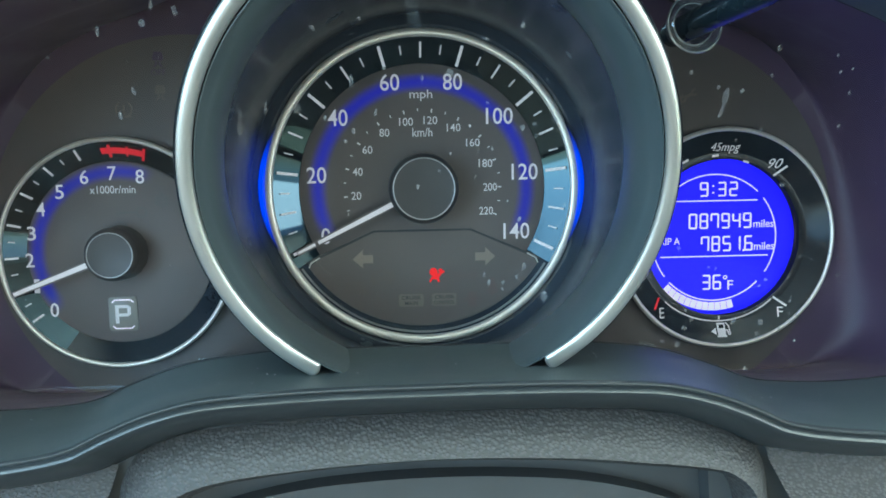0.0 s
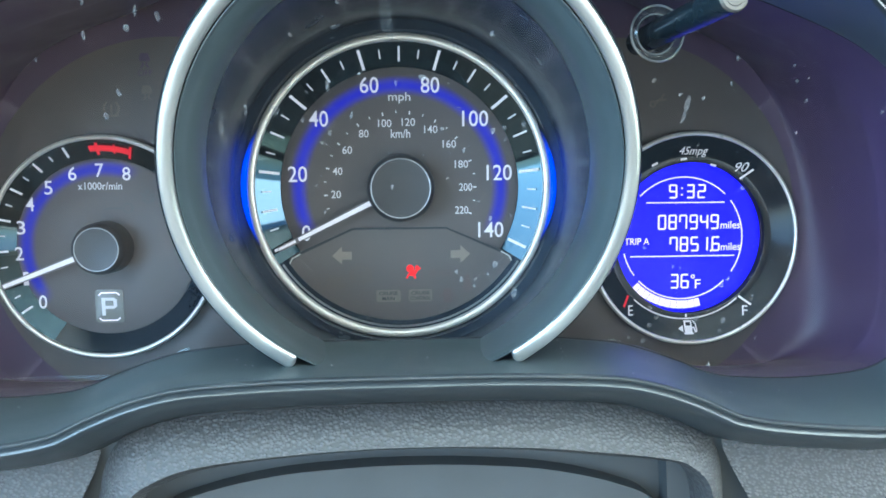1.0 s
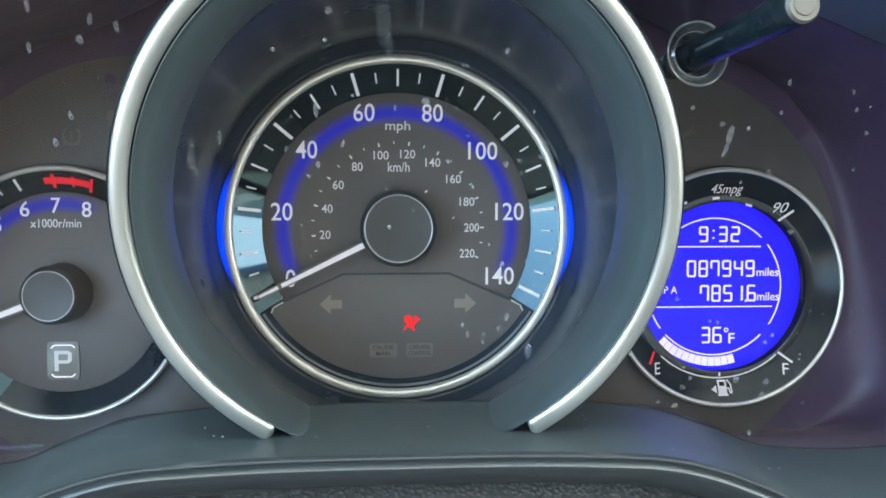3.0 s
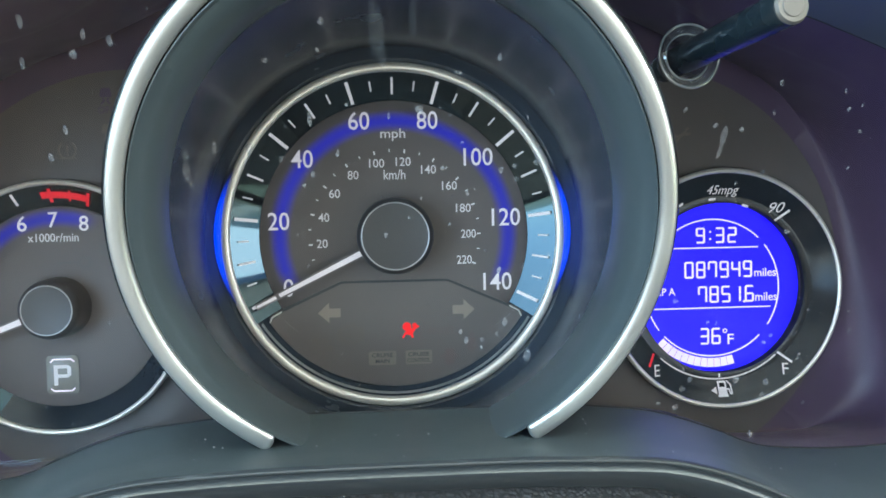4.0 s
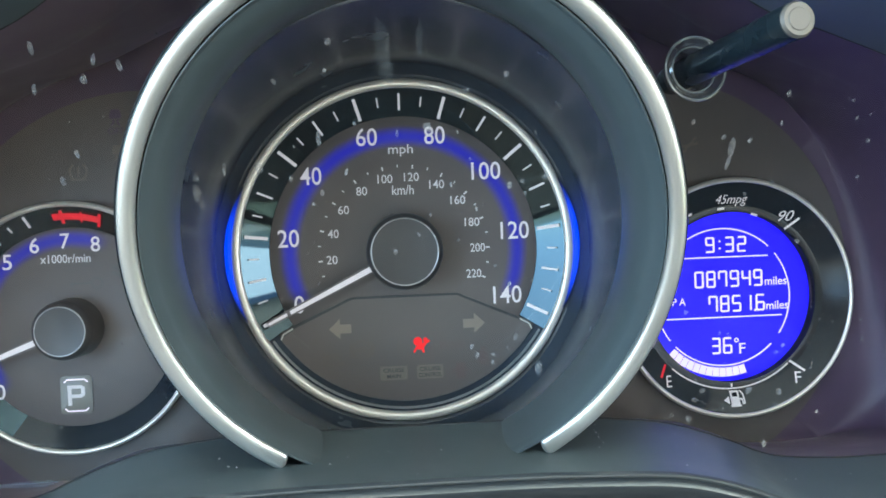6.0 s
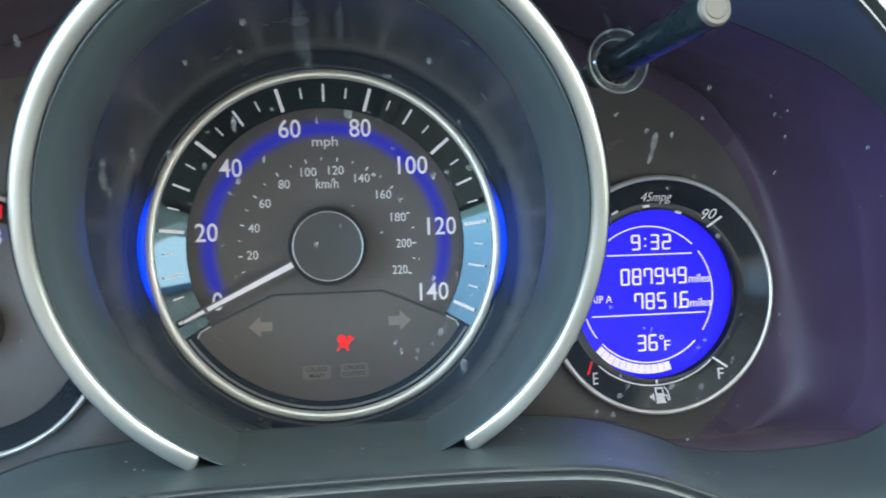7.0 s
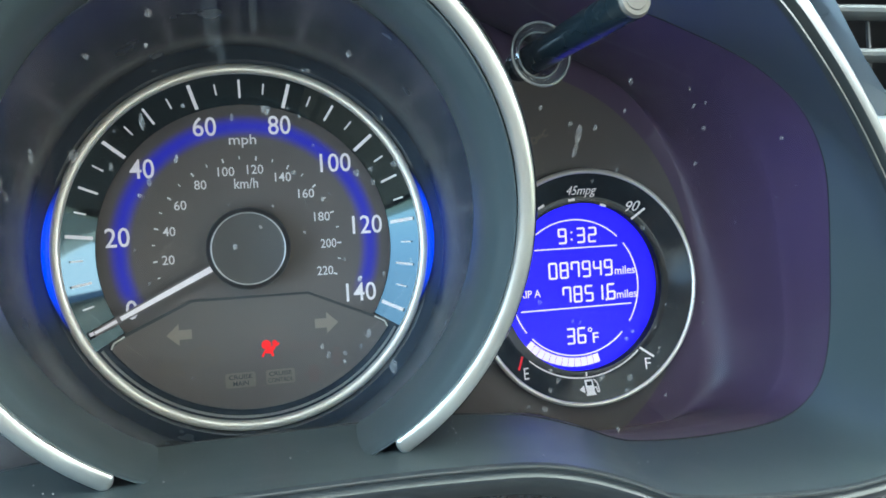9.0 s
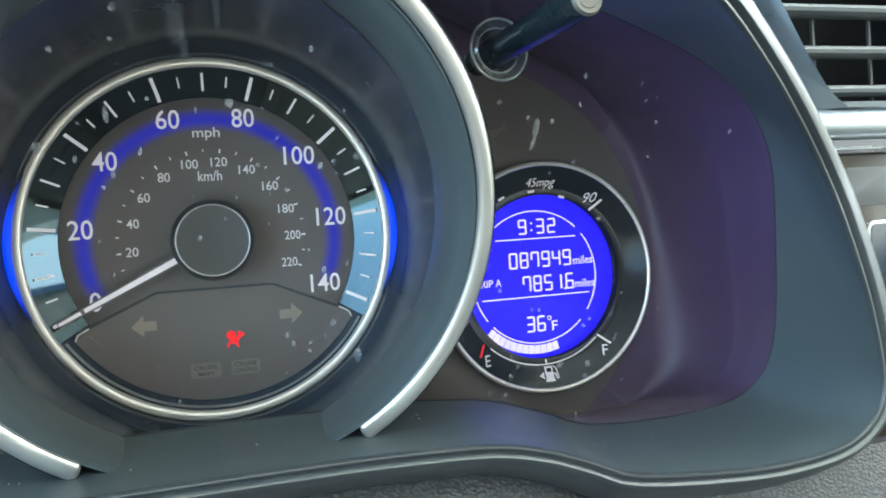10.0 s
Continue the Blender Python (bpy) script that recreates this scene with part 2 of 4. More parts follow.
M_BLUE_FADE.links.new(fade_map.outputs[0], M_BLUE_FADE.nodes["Principled BSDF"].inputs["Emission Strength"])
M_OFF = surface("unlit_lamp_print", (0.26, 0.215, 0.175), 0.55, grain=2500, vary=0.1)
M_LCD = lit("blue_display", (0.013, 0.0012, 1.0), 1.4, (0.006, 0.006, 0.05))
M_SEG = lit("display_segments", (1.0, 0.80, 0.92), 0.8)
M_CRUISE = surface("unlit_cruise_print", (0.185, 0.155, 0.13), 0.55, grain=2500, vary=0.1)
M_OFFDIM = surface("faint_lamp_print", (0.11, 0.105, 0.10), 0.55, grain=2500, vary=0.1)
M_PFRAME = surface("selector_window_lens", (0.21, 0.195, 0.17), 0.3, grain=3000, vary=0.1)
M_SMOKED_AMBER = surface("unlit_amber_print", (0.138, 0.108, 0.088), 0.55, grain=2500, vary=0.08)
M_SMOKED_RED = surface("unlit_red_print", (0.138, 0.100, 0.092), 0.55, grain=2500, vary=0.08)
M_LENS = clear("dusty_clear_lens", 1.5, film=0.006)
M_COLLAR = clear("clear_collar", 2.4, (0.78, 0.81, 0.85), 0.08, film=0.05)
M_DUST = veil("dust", (0.55, 0.56, 0.60), 0.31)
M_SMEAR = veil("lens_smear", (0.5, 0.55, 0.6), 0.07)
M_CRUMB = surface("crumb", (0.36, 0.36, 0.36), 0.8)
M_LIP = surface("hood_lip_plastic", (0.036, 0.042, 0.047), 0.33, grain=4500, vary=0.08, bump=0.03, blotch=9, spec=1.0)
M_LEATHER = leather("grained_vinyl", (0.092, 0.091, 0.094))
M_KNOBEND = surface("knob_end", (0.15, 0.14, 0.13), 0.45, 0.5, grain=5000, vary=0.1)
M_STRIP = surface("satin_trim_strip", (0.40, 0.44, 0.48), 0.34, 0.6, grain=6000, vary=0.06)
M_SLAT = surface("vent_plastic", (0.13, 0.14, 0.15), 0.36, grain=3500, vary=0.1, bump=0.1)
M_EDGE = surface("clear_edge", (0.30, 0.32, 0.34), 0.16, 0.5, grain=900, vary=0.1)
M_DASH = surface("dash_plastic", (0.07, 0.075, 0.08), 0.5, grain=3500, vary=0.12, bump=0.2)
M_PANEL = surface("gloss_panel_black", (0.045, 0.040, 0.030), 0.16, grain=800, vary=0.1, blotch=12, spec=0.3)
M_SILVER = surface("silver_paint", (0.62, 0.63, 0.65), 0.28, 0.7, grain=6000, vary=0.06)
M_CLOTH = surface("headliner_cloth", (0.74, 0.59, 0.44), 0.95, grain=900, vary=0.12, bump=0.3)
# colour chosen for the olive reflection in the mirror bands
M_INSERT = surface("reflected_olive_panel", (0.68, 0.56, 0.33), 0.9, grain=900, vary=0.15, bump=0.2)
M_TRIM = surface("cabin_trim", (0.16, 0.12, 0.09), 0.7, grain=900, vary=0.15, bump=0.2)
M_CARPET = surface("carpet", (0.035, 0.033, 0.03), 0.95, grain=700, vary=0.3, bump=0.5)
M_GROUND = surface("concrete", (0.26, 0.25, 0.24), 0.9, grain=90, vary=0.3, bump=0.3, blotch=1.5)

# ---------------------------------------------------------------- building helpers (millimetres)


def P(x, d, z):
    return Vector((x, -d, z))


def polar(c, r, a):
    """x, z at radius r, a degrees clockwise from the top of the circle round c."""
    return c[0] + r * math.sin(radians(a)), c[1] + r * math.cos(radians(a))


ORIGINS = {}


def thing(name, origin, label, category, group="", kind=""):
    ob = new(name)
    ob.empty_display_size = 0.02
    ob.matrix_world = LEANING @ Matrix.Translation(P(*origin) * 0.001)
    ORIGINS[ob] = P(*origin)
    return tagged(ob, label, category, group, kind)


def part(name, bm, material, parent, label="", smooth=True, kind=""):
    """Links a bmesh, laid out in the dash's millimetres, as one mesh under a thing or a part."""
    o = ORIGINS[parent]
    bmesh.ops.recalc_face_normals(bm, faces=bm.faces)
    for v in bm.verts:
        v.co = (v.co - o) * 0.001
    me = bpy.data.meshes.new(name)
    bm.to_mesh(me)
    bm.free()
    me.materials.append(material)
    if smooth:
        me.shade_smooth()
        me.set_sharp_from_angle(angle=radians(35))
    ob = new(name, me)
    ob.parent = parent
    ORIGINS[ob] = o
    return tagged(ob, label, kind=kind)


def grid(rows, close_u=False, close_v=False):
    """A skin over rows of points."""
    bm = bmesh.new()
    vs = [[bm.verts.new(p) for p in row] for row in rows]
    nu, nv = len(vs), len(vs[0])
    for i in range(nu if close_u else nu - 1):
        for j in range(nv if close_v else nv - 1):
            bm.faces.new((vs[i][j], vs[(i + 1) % nu][j], vs[(i + 1) % nu][(j + 1) % nv], vs[i][(j + 1) % nv]))
    return bm


def lathe(profile, c=(0, 0), a0=0, a1=360, n=96, closed=False):
    """Turns a profile of (r, d) round the axis through c. closed: the profile is a loop."""
    full = a1 - a0 >= 360
    rows = []
    for i in range(n if full else n + 1):
        a = a0 + (a1 - a0) * i / n
        rows.append([P(*(lambda q, d: (q[0], d, q[1]))(polar(c, r, a), d)) for r, d in profile])
    bm = grid(rows, full, closed)
    if closed and not full:
        bm.verts.ensure_lookup_table()
        k = len(profile)
        bm.faces.new([bm.verts[i] for i in range(k)])
        bm.faces.new([bm.verts[len(bm.verts) - k + i] for i in range(k)])
    return bm


def prism(points, d0, d1, bevel=0.0):
    """A plate with the outline points (x, z) from depth d0 to d1."""
    bm = bmesh.new()
    lo = [bm.verts.new(P(x, d0, z)) for x, z in points]
    hi = [bm.verts.new(P(x, d1, z)) for x, z in points]
    n = len(points)
    top = bm.faces.new(hi)
    bm.faces.new(lo[::-1])
    for i in range(n):
        bm.faces.new((lo[i], lo[(i + 1) % n], hi[(i + 1) % n], hi[i]))
    if bevel:
        bmesh.ops.bevel(bm, geom=list(top.edges), offset=bevel, segments=2, profile=0.6, affect="EDGES")
    return bm


def join(*bms):
    out = bmesh.new()
    for b in bms:
        me = bpy.data.meshes.new("join")
        b.to_mesh(me)
        b.free()
        out.from_mesh(me)
        bpy.data.meshes.remove(me)
    return out


def arc_points(c, r, a0, a1, n):
    return [polar(c, r, a0 + (a1 - a0) * i / n) for i in range(n + 1)]


def arc_plate(c, r0, r1, a0, a1, d0, d1, n=24):
    return prism(arc_points(c, r1, a0, a1, n) + arc_points(c, r0, a1, a0, n), d0, d1)


def bar(p0, p1, w, d0, d1, w1=None, lift=0.0):
    """A straight bar from p0 to p1 (x, z), w wide (w1 at the far end)."""
    (x0, z0), (x1, z1) = p0, p1
    ln = math.hypot(x1 - x0, z1 - z0)
    nx, nz = -(z1 - z0) / ln, (x1 - x0) / ln
    w1 = w if w1 is None else w1
    pts = [(x0 + nx * w / 2, z0 + nz * w / 2), (x1 + nx * w1 / 2, z1 + nz * w1 / 2), (x1 - nx * w1 / 2, z1 - nz * w1 / 2), (x0 - nx * w / 2, z0 - nz * w / 2)]
    bm = prism(pts, d0, d1)
    return bm


def rounded(x0, z0, x1, z1, r, n=5):
    pts = []
    for cx, cz, a in ((x1 - r, z1 - r, 0), (x1 - r, z0 + r, 90), (x0 + r, z0 + r, 180), (x0 + r, z1 - r, 270)):
        pts += [polar((cx, cz), r, a + 90 * i / n) for i in range(n + 1)]
    return pts


def text(body, x, z, width, height, d0, thick=0.12, slant=0.0, turn=0.0, bold=0.005):
    """Lettering in the built-in font, fitted to a width and height, centred at x, z."""
    cu = bpy.data.curves.new("lettering", "FONT")
    cu.body, cu.size, cu.extrude, cu.resolution_u, cu.shear, cu.offset = body, 1.0, 0.02, 3, slant, bold
    ob = bpy.data.objects.new("lettering", cu)
    scene.collection.objects.link(ob)
    bpy.context.view_layer.update()
    me = bpy.data.meshes.new_from_object(ob.evaluated_get(bpy.context.evaluated_depsgraph_get()))
    bpy.data.objects.remove(ob)
    bpy.data.curves.remove(cu)
    bm = bmesh.new()
    bm.from_mesh(me)
    bpy.data.meshes.remove(me)
    xs, ys = [v.co.x for v in bm.verts], [v.co.y for v in bm.verts]
    sx, sy = width / (max(xs) - min(xs)), height / (max(ys) - min(ys))
    mx, my = (max(xs) + min(xs)) / 2, (max(ys) + min(ys)) / 2
    ca, sa = math.cos(radians(turn)), math.sin(radians(turn))
    for v in bm.verts:
        u, w = (v.co.x - mx) * sx, (v.co.y - my) * sy
        v.co = P(x + u * ca + w * sa, d0 + (thick if v.co.z > 0 else 0), z - u * sa + w * ca)
    return bm


SEGS = {"0": "abcdef", "1": "bc", "2": "abged", "3": "abgcd", "4": "fgbc", "5": "afgcd", "6": "afgedc", "7": "fabc", "8": "abcdefg", "9": "abcdfg"}


def seven(ch, x, z, w, h, d0, th=0.75):
    """A seven-segment figure in a box w by h centred at x, z."""
    out = []
    g = 0.12
    l, r, t, b, m = x - w / 2 + th / 2, x + w / 2 - th / 2, z + h / 2 - th / 2, z - h / 2 + th / 2, z
    ends = {"a": ((l, t), (r, t)), "b": ((r, t), (r, m)), "c": ((r, m), (r, b)), "d": ((l, b), (r, b)), "e": ((l, m), (l, b)), "f": ((l, t), (l, m)), "g": ((l, m), (r, m))}
    for s in SEGS[ch]:
        (x0, z0), (x1, z1) = ends[s]
        ln = math.hypot(x1 - x0, z1 - z0)
        ux, uz = (x1 - x0) / ln, (z1 - z0) / ln
        x0, z0, x1, z1 = x0 + ux * g, z0 + uz * g, x1 - ux * g, z1 - uz * g
        px, pz = -uz * th / 2, ux * th / 2
        e = th / 2
        out.append(prism([(x0 - ux * e * 0.6, z0 - uz * e * 0.6), (x0 + px, z0 + pz), (x1 + px, z1 + pz), (x1 + ux * e * 0.6, z1 + uz * e * 0.6), (x1 - px, z1 - pz), (x0 - px, z0 - pz)], d0, d0 + 0.12))
    return join(*out)


def smooth_path(points, steps, closed=False):
    """Catmull-Rom through points (tuples of any length)."""
    n = len(points)
    out = []
    for i in range(n if closed else n - 1):
        q = [np.array(points[j % n] if closed else points[min(max(j, 0), n - 1)], float) for j in (i - 1, i, i + 1, i + 2)]
        for k in range(steps):
            s = k / steps
            out.append(tuple(0.5 * (2 * q[1] + (q[2] - q[0]) * s + (2 * q[0] - 5 * q[1] + 4 * q[2] - q[3]) * s**2 + (3 * q[1] - q[0] - 3 * q[2] + q[3]) * s**3)))
    if not closed:
        out.append(tuple(float(v) for v in points[-1]))
    return out


def lens_depth(x, z):
    curl = min(0.0, z + 39 + 23 * min(1.0, max(0.0, (abs(x) - 65) / 35)))
    wing = max(0.0, min(1.0, (abs(x) - 60) / 35))
    return 44 + 0.40 * z + 0.0015 * z * z + 0.022 * wing * curl * curl + 16 * (max(0.0, abs(x) - 100) / 90) ** 2


# ---------------------------------------------------------------- binnacle
# half outlines, from the middle of the bottom up the right side to the middle of the top
WINDOW_HALF = [(0, -57.0), (30.7, -57.0), (51.7, -57.2), (73.0, -58.6), (88.0, -61.4), (107.7, -68.3), (116.9, -72.2), (126.2, -74.1), (144.8, -74.5), (163.6, -72.8), (176.6, -69.8), (183.9, -64.6), (188.1, -56.1), (188.8, -42.8), (186.3, -24.0), (180.7, 1.0), (174.9, 17.6), (165.7, 31.1), (153.3, 41.3), (138.0, 49.4), (116.7, 57.1), (95, 64), (60, 82), (30, 90), (0, 92)]
RIM_HALF = [(0, -54.9), (28, -55.0), (50, -55.7), (68, -57.0), (82, -60.3), (94, -64.9), (101, -68.2), (106, -70.2), (118, -72.4), (138, -74.4), (157, -75.2), (176, -73.4), (187, -68.8), (193, -61.0), (193.5, -50), (189.5, -30), (183, -10), (175.5, 8), (165.5, 27), (154, 44.5), (141, 60), (118, 79), (90, 94), (50, 108), (0, 114)]


def loop(half):
    right = smooth_path(half, 6)
    return right + [(-x, z) for x, z in right[-2:0:-1]]


def overhang(z):
    """How far the hood's upper rim reaches out over the gauges."""
    up = max(0.0, z - 2.0)
    return 0.5 * up * up / (up + 18.0)


WINDOW, RIM = loop(WINDOW_HALF), loop(RIM_HALF)
RIM_D = 86.0
REACH = [overhang(z) for _, z in RIM]
RIM = [(3 + (x - 3) * (1 - q / 179), 5 + (z - 5) * (1 - q / 179)) for (x, z), q in zip(RIM, REACH)]


def outward(path, i):
    n = len(path)
    (x0, z0), (x1, z1) = path[(i - 1) % n], path[(i + 1) % n]
    ln = math.hypot(x1 - x0, z1 - z0)
    return (z1 - z0) / ln, -(x1 - x0) / ln


binnacle = thing("instrument_binnacle", (0, 60, -75), "black plastic instrument binnacle with a rounded hood lip", "binnacle", kind="structure")


def wall_point(i, s):
    """A point of the hood's inner wall: s from the lens edge (0) to the rim (1)."""
    (wx, wz), (rx, rz) = WINDOW[i], RIM[i]
    wd = lens_depth(wx, wz)
    nx, nz = outward(RIM, i)
    sag = (1.2 + 0.8 * max(0.0, min(1.0, (-nz - 0.6) / 0.3))) * math.sin(math.pi * s)
    return wx + (rx - wx) * s + nx * sag, wd + (RIM_D + REACH[i] - 1 - wd) * s, wz + (rz - wz) * s + nz * sag


rows = [[P(*wall_point(i, k / 8)) for k in range(9)] for i in range(len(WINDOW))]
part("inner_wall", grid(rows, True), M_HOOD, binnacle)
LIP = [(0, 84.6), (0.1, 85.5), (0.5, 86.2), (0.95, 86.2), (1.3, 85.7), (1.55, 85.1), (1.9, 84.9), (2.2, 85.4), (2.6, 86.3), (3.2, 86.8), (3.9, 86.6), (4.8, 85.8), (5.8, 84.6), (6.9, 83.0), (8.0, 81.2), (9.2, 79.2), (10.3, 77.3), (11.2, 75.6), (11.4, 74.4), (13, 70), (14, 55), (17, 10)]
LIP_SIDE = [(0, 84.6), (0.1, 85.5), (0.5, 86.2), (0.95, 86.2), (1.3, 85.7), (1.7, 85.1), (2.1, 84.9), (2.4, 85.3), (2.8, 86.4), (3.3, 86.9), (4.2, 86.9), (5.2, 86.7), (6.2, 86.4), (7.0, 86.0), (7.5, 85.2), (7.8, 83.6), (8.0, 80.5), (8.2, 76), (8.4, 70), (8.7, 60), (9.5, 40), (11, 10)]
rows = []
for i, (rx, rz) in enumerate(RIM):
    nx, nz = outward(RIM, i)
    w = max(0.0, min(1.0, (-nz - 0.25) / 0.5))
    rows.append([P(rx + nx * (n * w + m * (1 - w)), d * w + e * (1 - w) + REACH[i], rz + nz * (n * w + m * (1 - w))) for (n, d), (m, e) in zip(LIP, LIP_SIDE)])
part("hood_lip", grid(rows, True), M_LIP, binnacle)

# the tilted silver hoop and its black tube
HC, HD, HK = (0.4, 2.0), 80.0, 0.36


def hoop_point(r, lift, a):
    x, z = polar(HC, r, a)
    return P(x, HD + HK * (z - HC[1]) + lift, z)


def hoop_skin(profile, a0, a1, n, closed):
    bm = grid([[hoop_point(r, l, a0 + (a1 - a0) * i / n) for r, l in profile] for i in range(n + 1)], False, closed)
    if closed:
        bm.verts.ensure_lookup_table()
        k = len(profile)
        bm.faces.new([bm.verts[i] for i in range(k)])
        bm.faces.new([bm.verts[len(bm.verts) - k + i] for i in range(k)])
    return bm


hoop = thing("gauge_hoop", (0, 60, -60), "satin silver hoop trim round the speedometer, open at the bottom", "trim")
band = [(69.55 + 2.15 * math.cos(t), 0.4 + 2.0 * math.copysign(abs(math.sin(t)) ** 0.8, math.sin(t))) for t in np.linspace(0, 2 * math.pi, 21)[:-1]]
rows = []
for i in range(-4, 185):
    a = -147.0 + 294.0 * min(max(i, 0), 180) / 180
    over = max(-i, i - 180, 0) / 4
    swell = math.sqrt(max(0.02, 1 - over * over))
    foot = max(0.0, min(1.0, (abs(a) - 75) / 72))
    a += math.copysign(1.1 * over, a)
    rows.append([hoop_point(69.55 - 0.15 * foot + (r - 69.55) * (1 + 0.24 * foot) * swell, 0.4 + (l - 0.4) * (1 - 0.2 * foot) * swell, a) for r, l in band])
part("silver_band", grid(rows, False, True), M_SATINCHROME, hoop)
part("outer_bead", hoop_skin([(71.6, 0.0), (72.2, 0.5), (72.6, -0.2), (72.4, -3), (72.0, -25), (71, -25), (71, -3)], -149.5, 149.5, 160, True), M_GLOSS, hoop)
rows = []
for i in range(181):
    a = -168 + 336 * i / 180
    x0, z0 = polar(HC, 67.2, a)
    f = HD + HK * (z0 - HC[1])
    x1, z1 = polar((0, 2), 66.0, a)
    back = lens_depth(x1, z1)
    bow = 0.042 * max(0.0, min(1.0, (148 - abs(a)) / 34))
    row = [P(*(lambda q: (q[0], f + l, q[1]))(polar(HC, r, a))) for r, l in ((67.6, -1.6), (67.35, -1.4), (67.25, -0.4), (67.0, 0.1), (66.7, 0.1), (66.5, -0.4), (66.45, -1.4))]
    for k in range(1, 13):
        s = k / 12
        w = 1 - bow * math.sin(math.pi * s ** 0.75)
        row.append(P((x0 * 0.985 + (x1 - x0 * 0.985) * s) * w, f - 1 + (back - f + 1) * s, (z0 * 0.985 + (z1 - z0 * 0.985) * s) * w))
    rows.append(row)
part("inner_tube", grid(rows), M_SATIN, hoop, "black satin tube with a fine lip")

# ---------------------------------------------------------------- face plates
plate = thing("instrument_panel", (0, -2, -70), "dark grey printed instrument panel behind the clear lens", "instrument panel")
side = smooth_path([(62, -50), (75, -56), (95, -66), (118, -74), (150, -76), (188, -72), (192, -40), (188, 0), (178, 25), (160, 45), (120, 60), (95, 66), (60, 84), (30, 92), (0, 95)], 5)
part("back_plate", prism(side + [(-x, z) for x, z in side[-2::-1]], -10.0, -7.5), M_DARKPLATE, plate)
for sgn, gx, gr in ((-1, 117.5, 42.5), (1, 121.0, 42.5)):
    rows = []
    for i in range(96):
        a = 360 * i / 96
        xi, zi = polar((sgn * gx, -22.5), gr, a)
        xo, zo = polar((sgn * 90, -16), 76, a)
        xo, zo = sgn * max(62, abs(xo)), max(-78, zo)
        rows.append([P(xi, -0.6, zi), P((xi + xo) / 2, -0.6, (zi + zo) / 2), P(xo, -0.6, zo), P(xo, -7, zo)])
    part("side_plate", grid(rows, True), M_PLATE, plate)
# side walls of the recess from the plate out to the lens
BACK_HALF = [(0, -67), (30, -67), (50, -67), (69, -68), (78, -68), (92, -73), (100, -77), (108, -79), (120, -80), (140, -80), (154, -78), (163, -71), (168, -60), (170, -45), (170, -24), (168, 0), (164, 16), (158, 31), (150, 44), (138, 56), (122, 66), (100, 75), (70, 86), (35, 92), (0, 94)]
rows = []
for (wx, wz), (bx, bz) in zip(WINDOW, loop(BACK_HALF)):
    wd = lens_depth(wx, wz) + 0.3
    steps = [(0.89 * math.sin(radians(9 * k)), 0.58 * (1 - math.cos(radians(9 * k)))) for k in range(11)]
    steps += [(0.905, 0.60), (0.93, 0.62), (0.955, 0.72), (1.0, 1.0)]
    m = max(0.0, min(1.0, (84 - abs(bx)) / 18)) if bz < 0 else 0.0
    low = [(f * (1 - m) + m * g ** 5, g) for f, g in steps]
    cx, k = math.copysign(90, bx), 0.78 if abs(bx) > 60 else 1.0
    under = [P(cx + (bx - cx) * k, -2.6, -16 + (bz + 16) * k)]
    rows.append(under + [P(bx + (wx - bx) * f, -2.5 + (wd + 2.5) * g, bz + (wz - bz) * f) for f, g in low])
part("recess_wall", grid(rows, True), M_RECESS, plate)

rows = []
for i, (wx, wz) in enumerate(WINDOW):
    nx, nz = outward(WINDOW, i)
    wd = lens_depth(wx, wz)
    q = 0.15 + 0.2 * max(0.0, min(1.0, (-nz - 0.5) / 0.4))
    rows.append([P(wx + nx * (q * math.cos(t) - 0.05), wd + 0.3 + 1.6 * q * math.sin(t), wz + nz * (q * math.cos(t) - 0.05)) for t in np.linspace(0, 2 * math.pi, 9)[:-1]])
part("lens_gasket", grid(rows, True, True), M_GASKET, plate, "thin dark gasket")

# ---------------------------------------------------------------- speedometer
SWEEP = 116.0


def mph_angle(v):
    return -SWEEP + v * 2 * SWEEP / 140


speedo = thing("speedometer", (0, 0, 0), "round speedometer with a chrome ring, blue backlight and white numerals", "speedometer")
O = (0, 0)
part("dial_face", lathe([(0.01, 0.0), (20, 0.0), (38, 0.0), (47.6, 0.0), (48.2, -0.3), (48.2, -1.5)], O), M_FACE, speedo)
part("mirror_band", lathe([(48.3, -0.5), (53, 2.3), (58.1, 5.4)], O, -121.5, 121.5, 128), M_MIRROR, speedo)
part("lower_surround", lathe([(54.4, -0.5), (55.6, 0.2), (57.4, 3.2), (58.2, 4.5)], O, 121.5, 238.5, 96), M_BOWL, speedo)
part("inner_line", lathe([(56.3, 1.9), (56.5, 2.5), (56.95, 2.9), (57.1, 2.4)], O, 122.5, 237.5, 96), M_SATINCHROME, speedo, "thin silver line inside the ring")
ring = [(59.1 + 1.75 * math.cos(t), 4.6 + 1.6 * math.sin(t)) for t in np.linspace(0, 2 * math.pi, 13)[:-1]]
part("chrome_ring", lathe(ring, O, 0, 360, 144, True), M_CHROME, speedo)
rows = []
for i in range(160):
    a = 360 * i / 160
    x, z = polar((0, 1), 66.4, a)
    end = max(lens_depth(x, z) + 0.3, 24)
    rows.append([P(*(lambda q: (q[0], d, q[1]))(polar((0, k), r, a))) for r, d, k in ((60.0, 3.4, 0), (61.2, 2.6, 0), (62.6, 3.2, 0), (64.0, 6.0, 0.2), (65.0, 11, 0.4), (65.8, 11 + (end - 11) * 0.4, 0.7), (66.2, 11 + (end - 11) * 0.7, 0.9), (66.4, end, 1.0))])
part("bowl", grid(rows, True), M_BOWL, speedo)
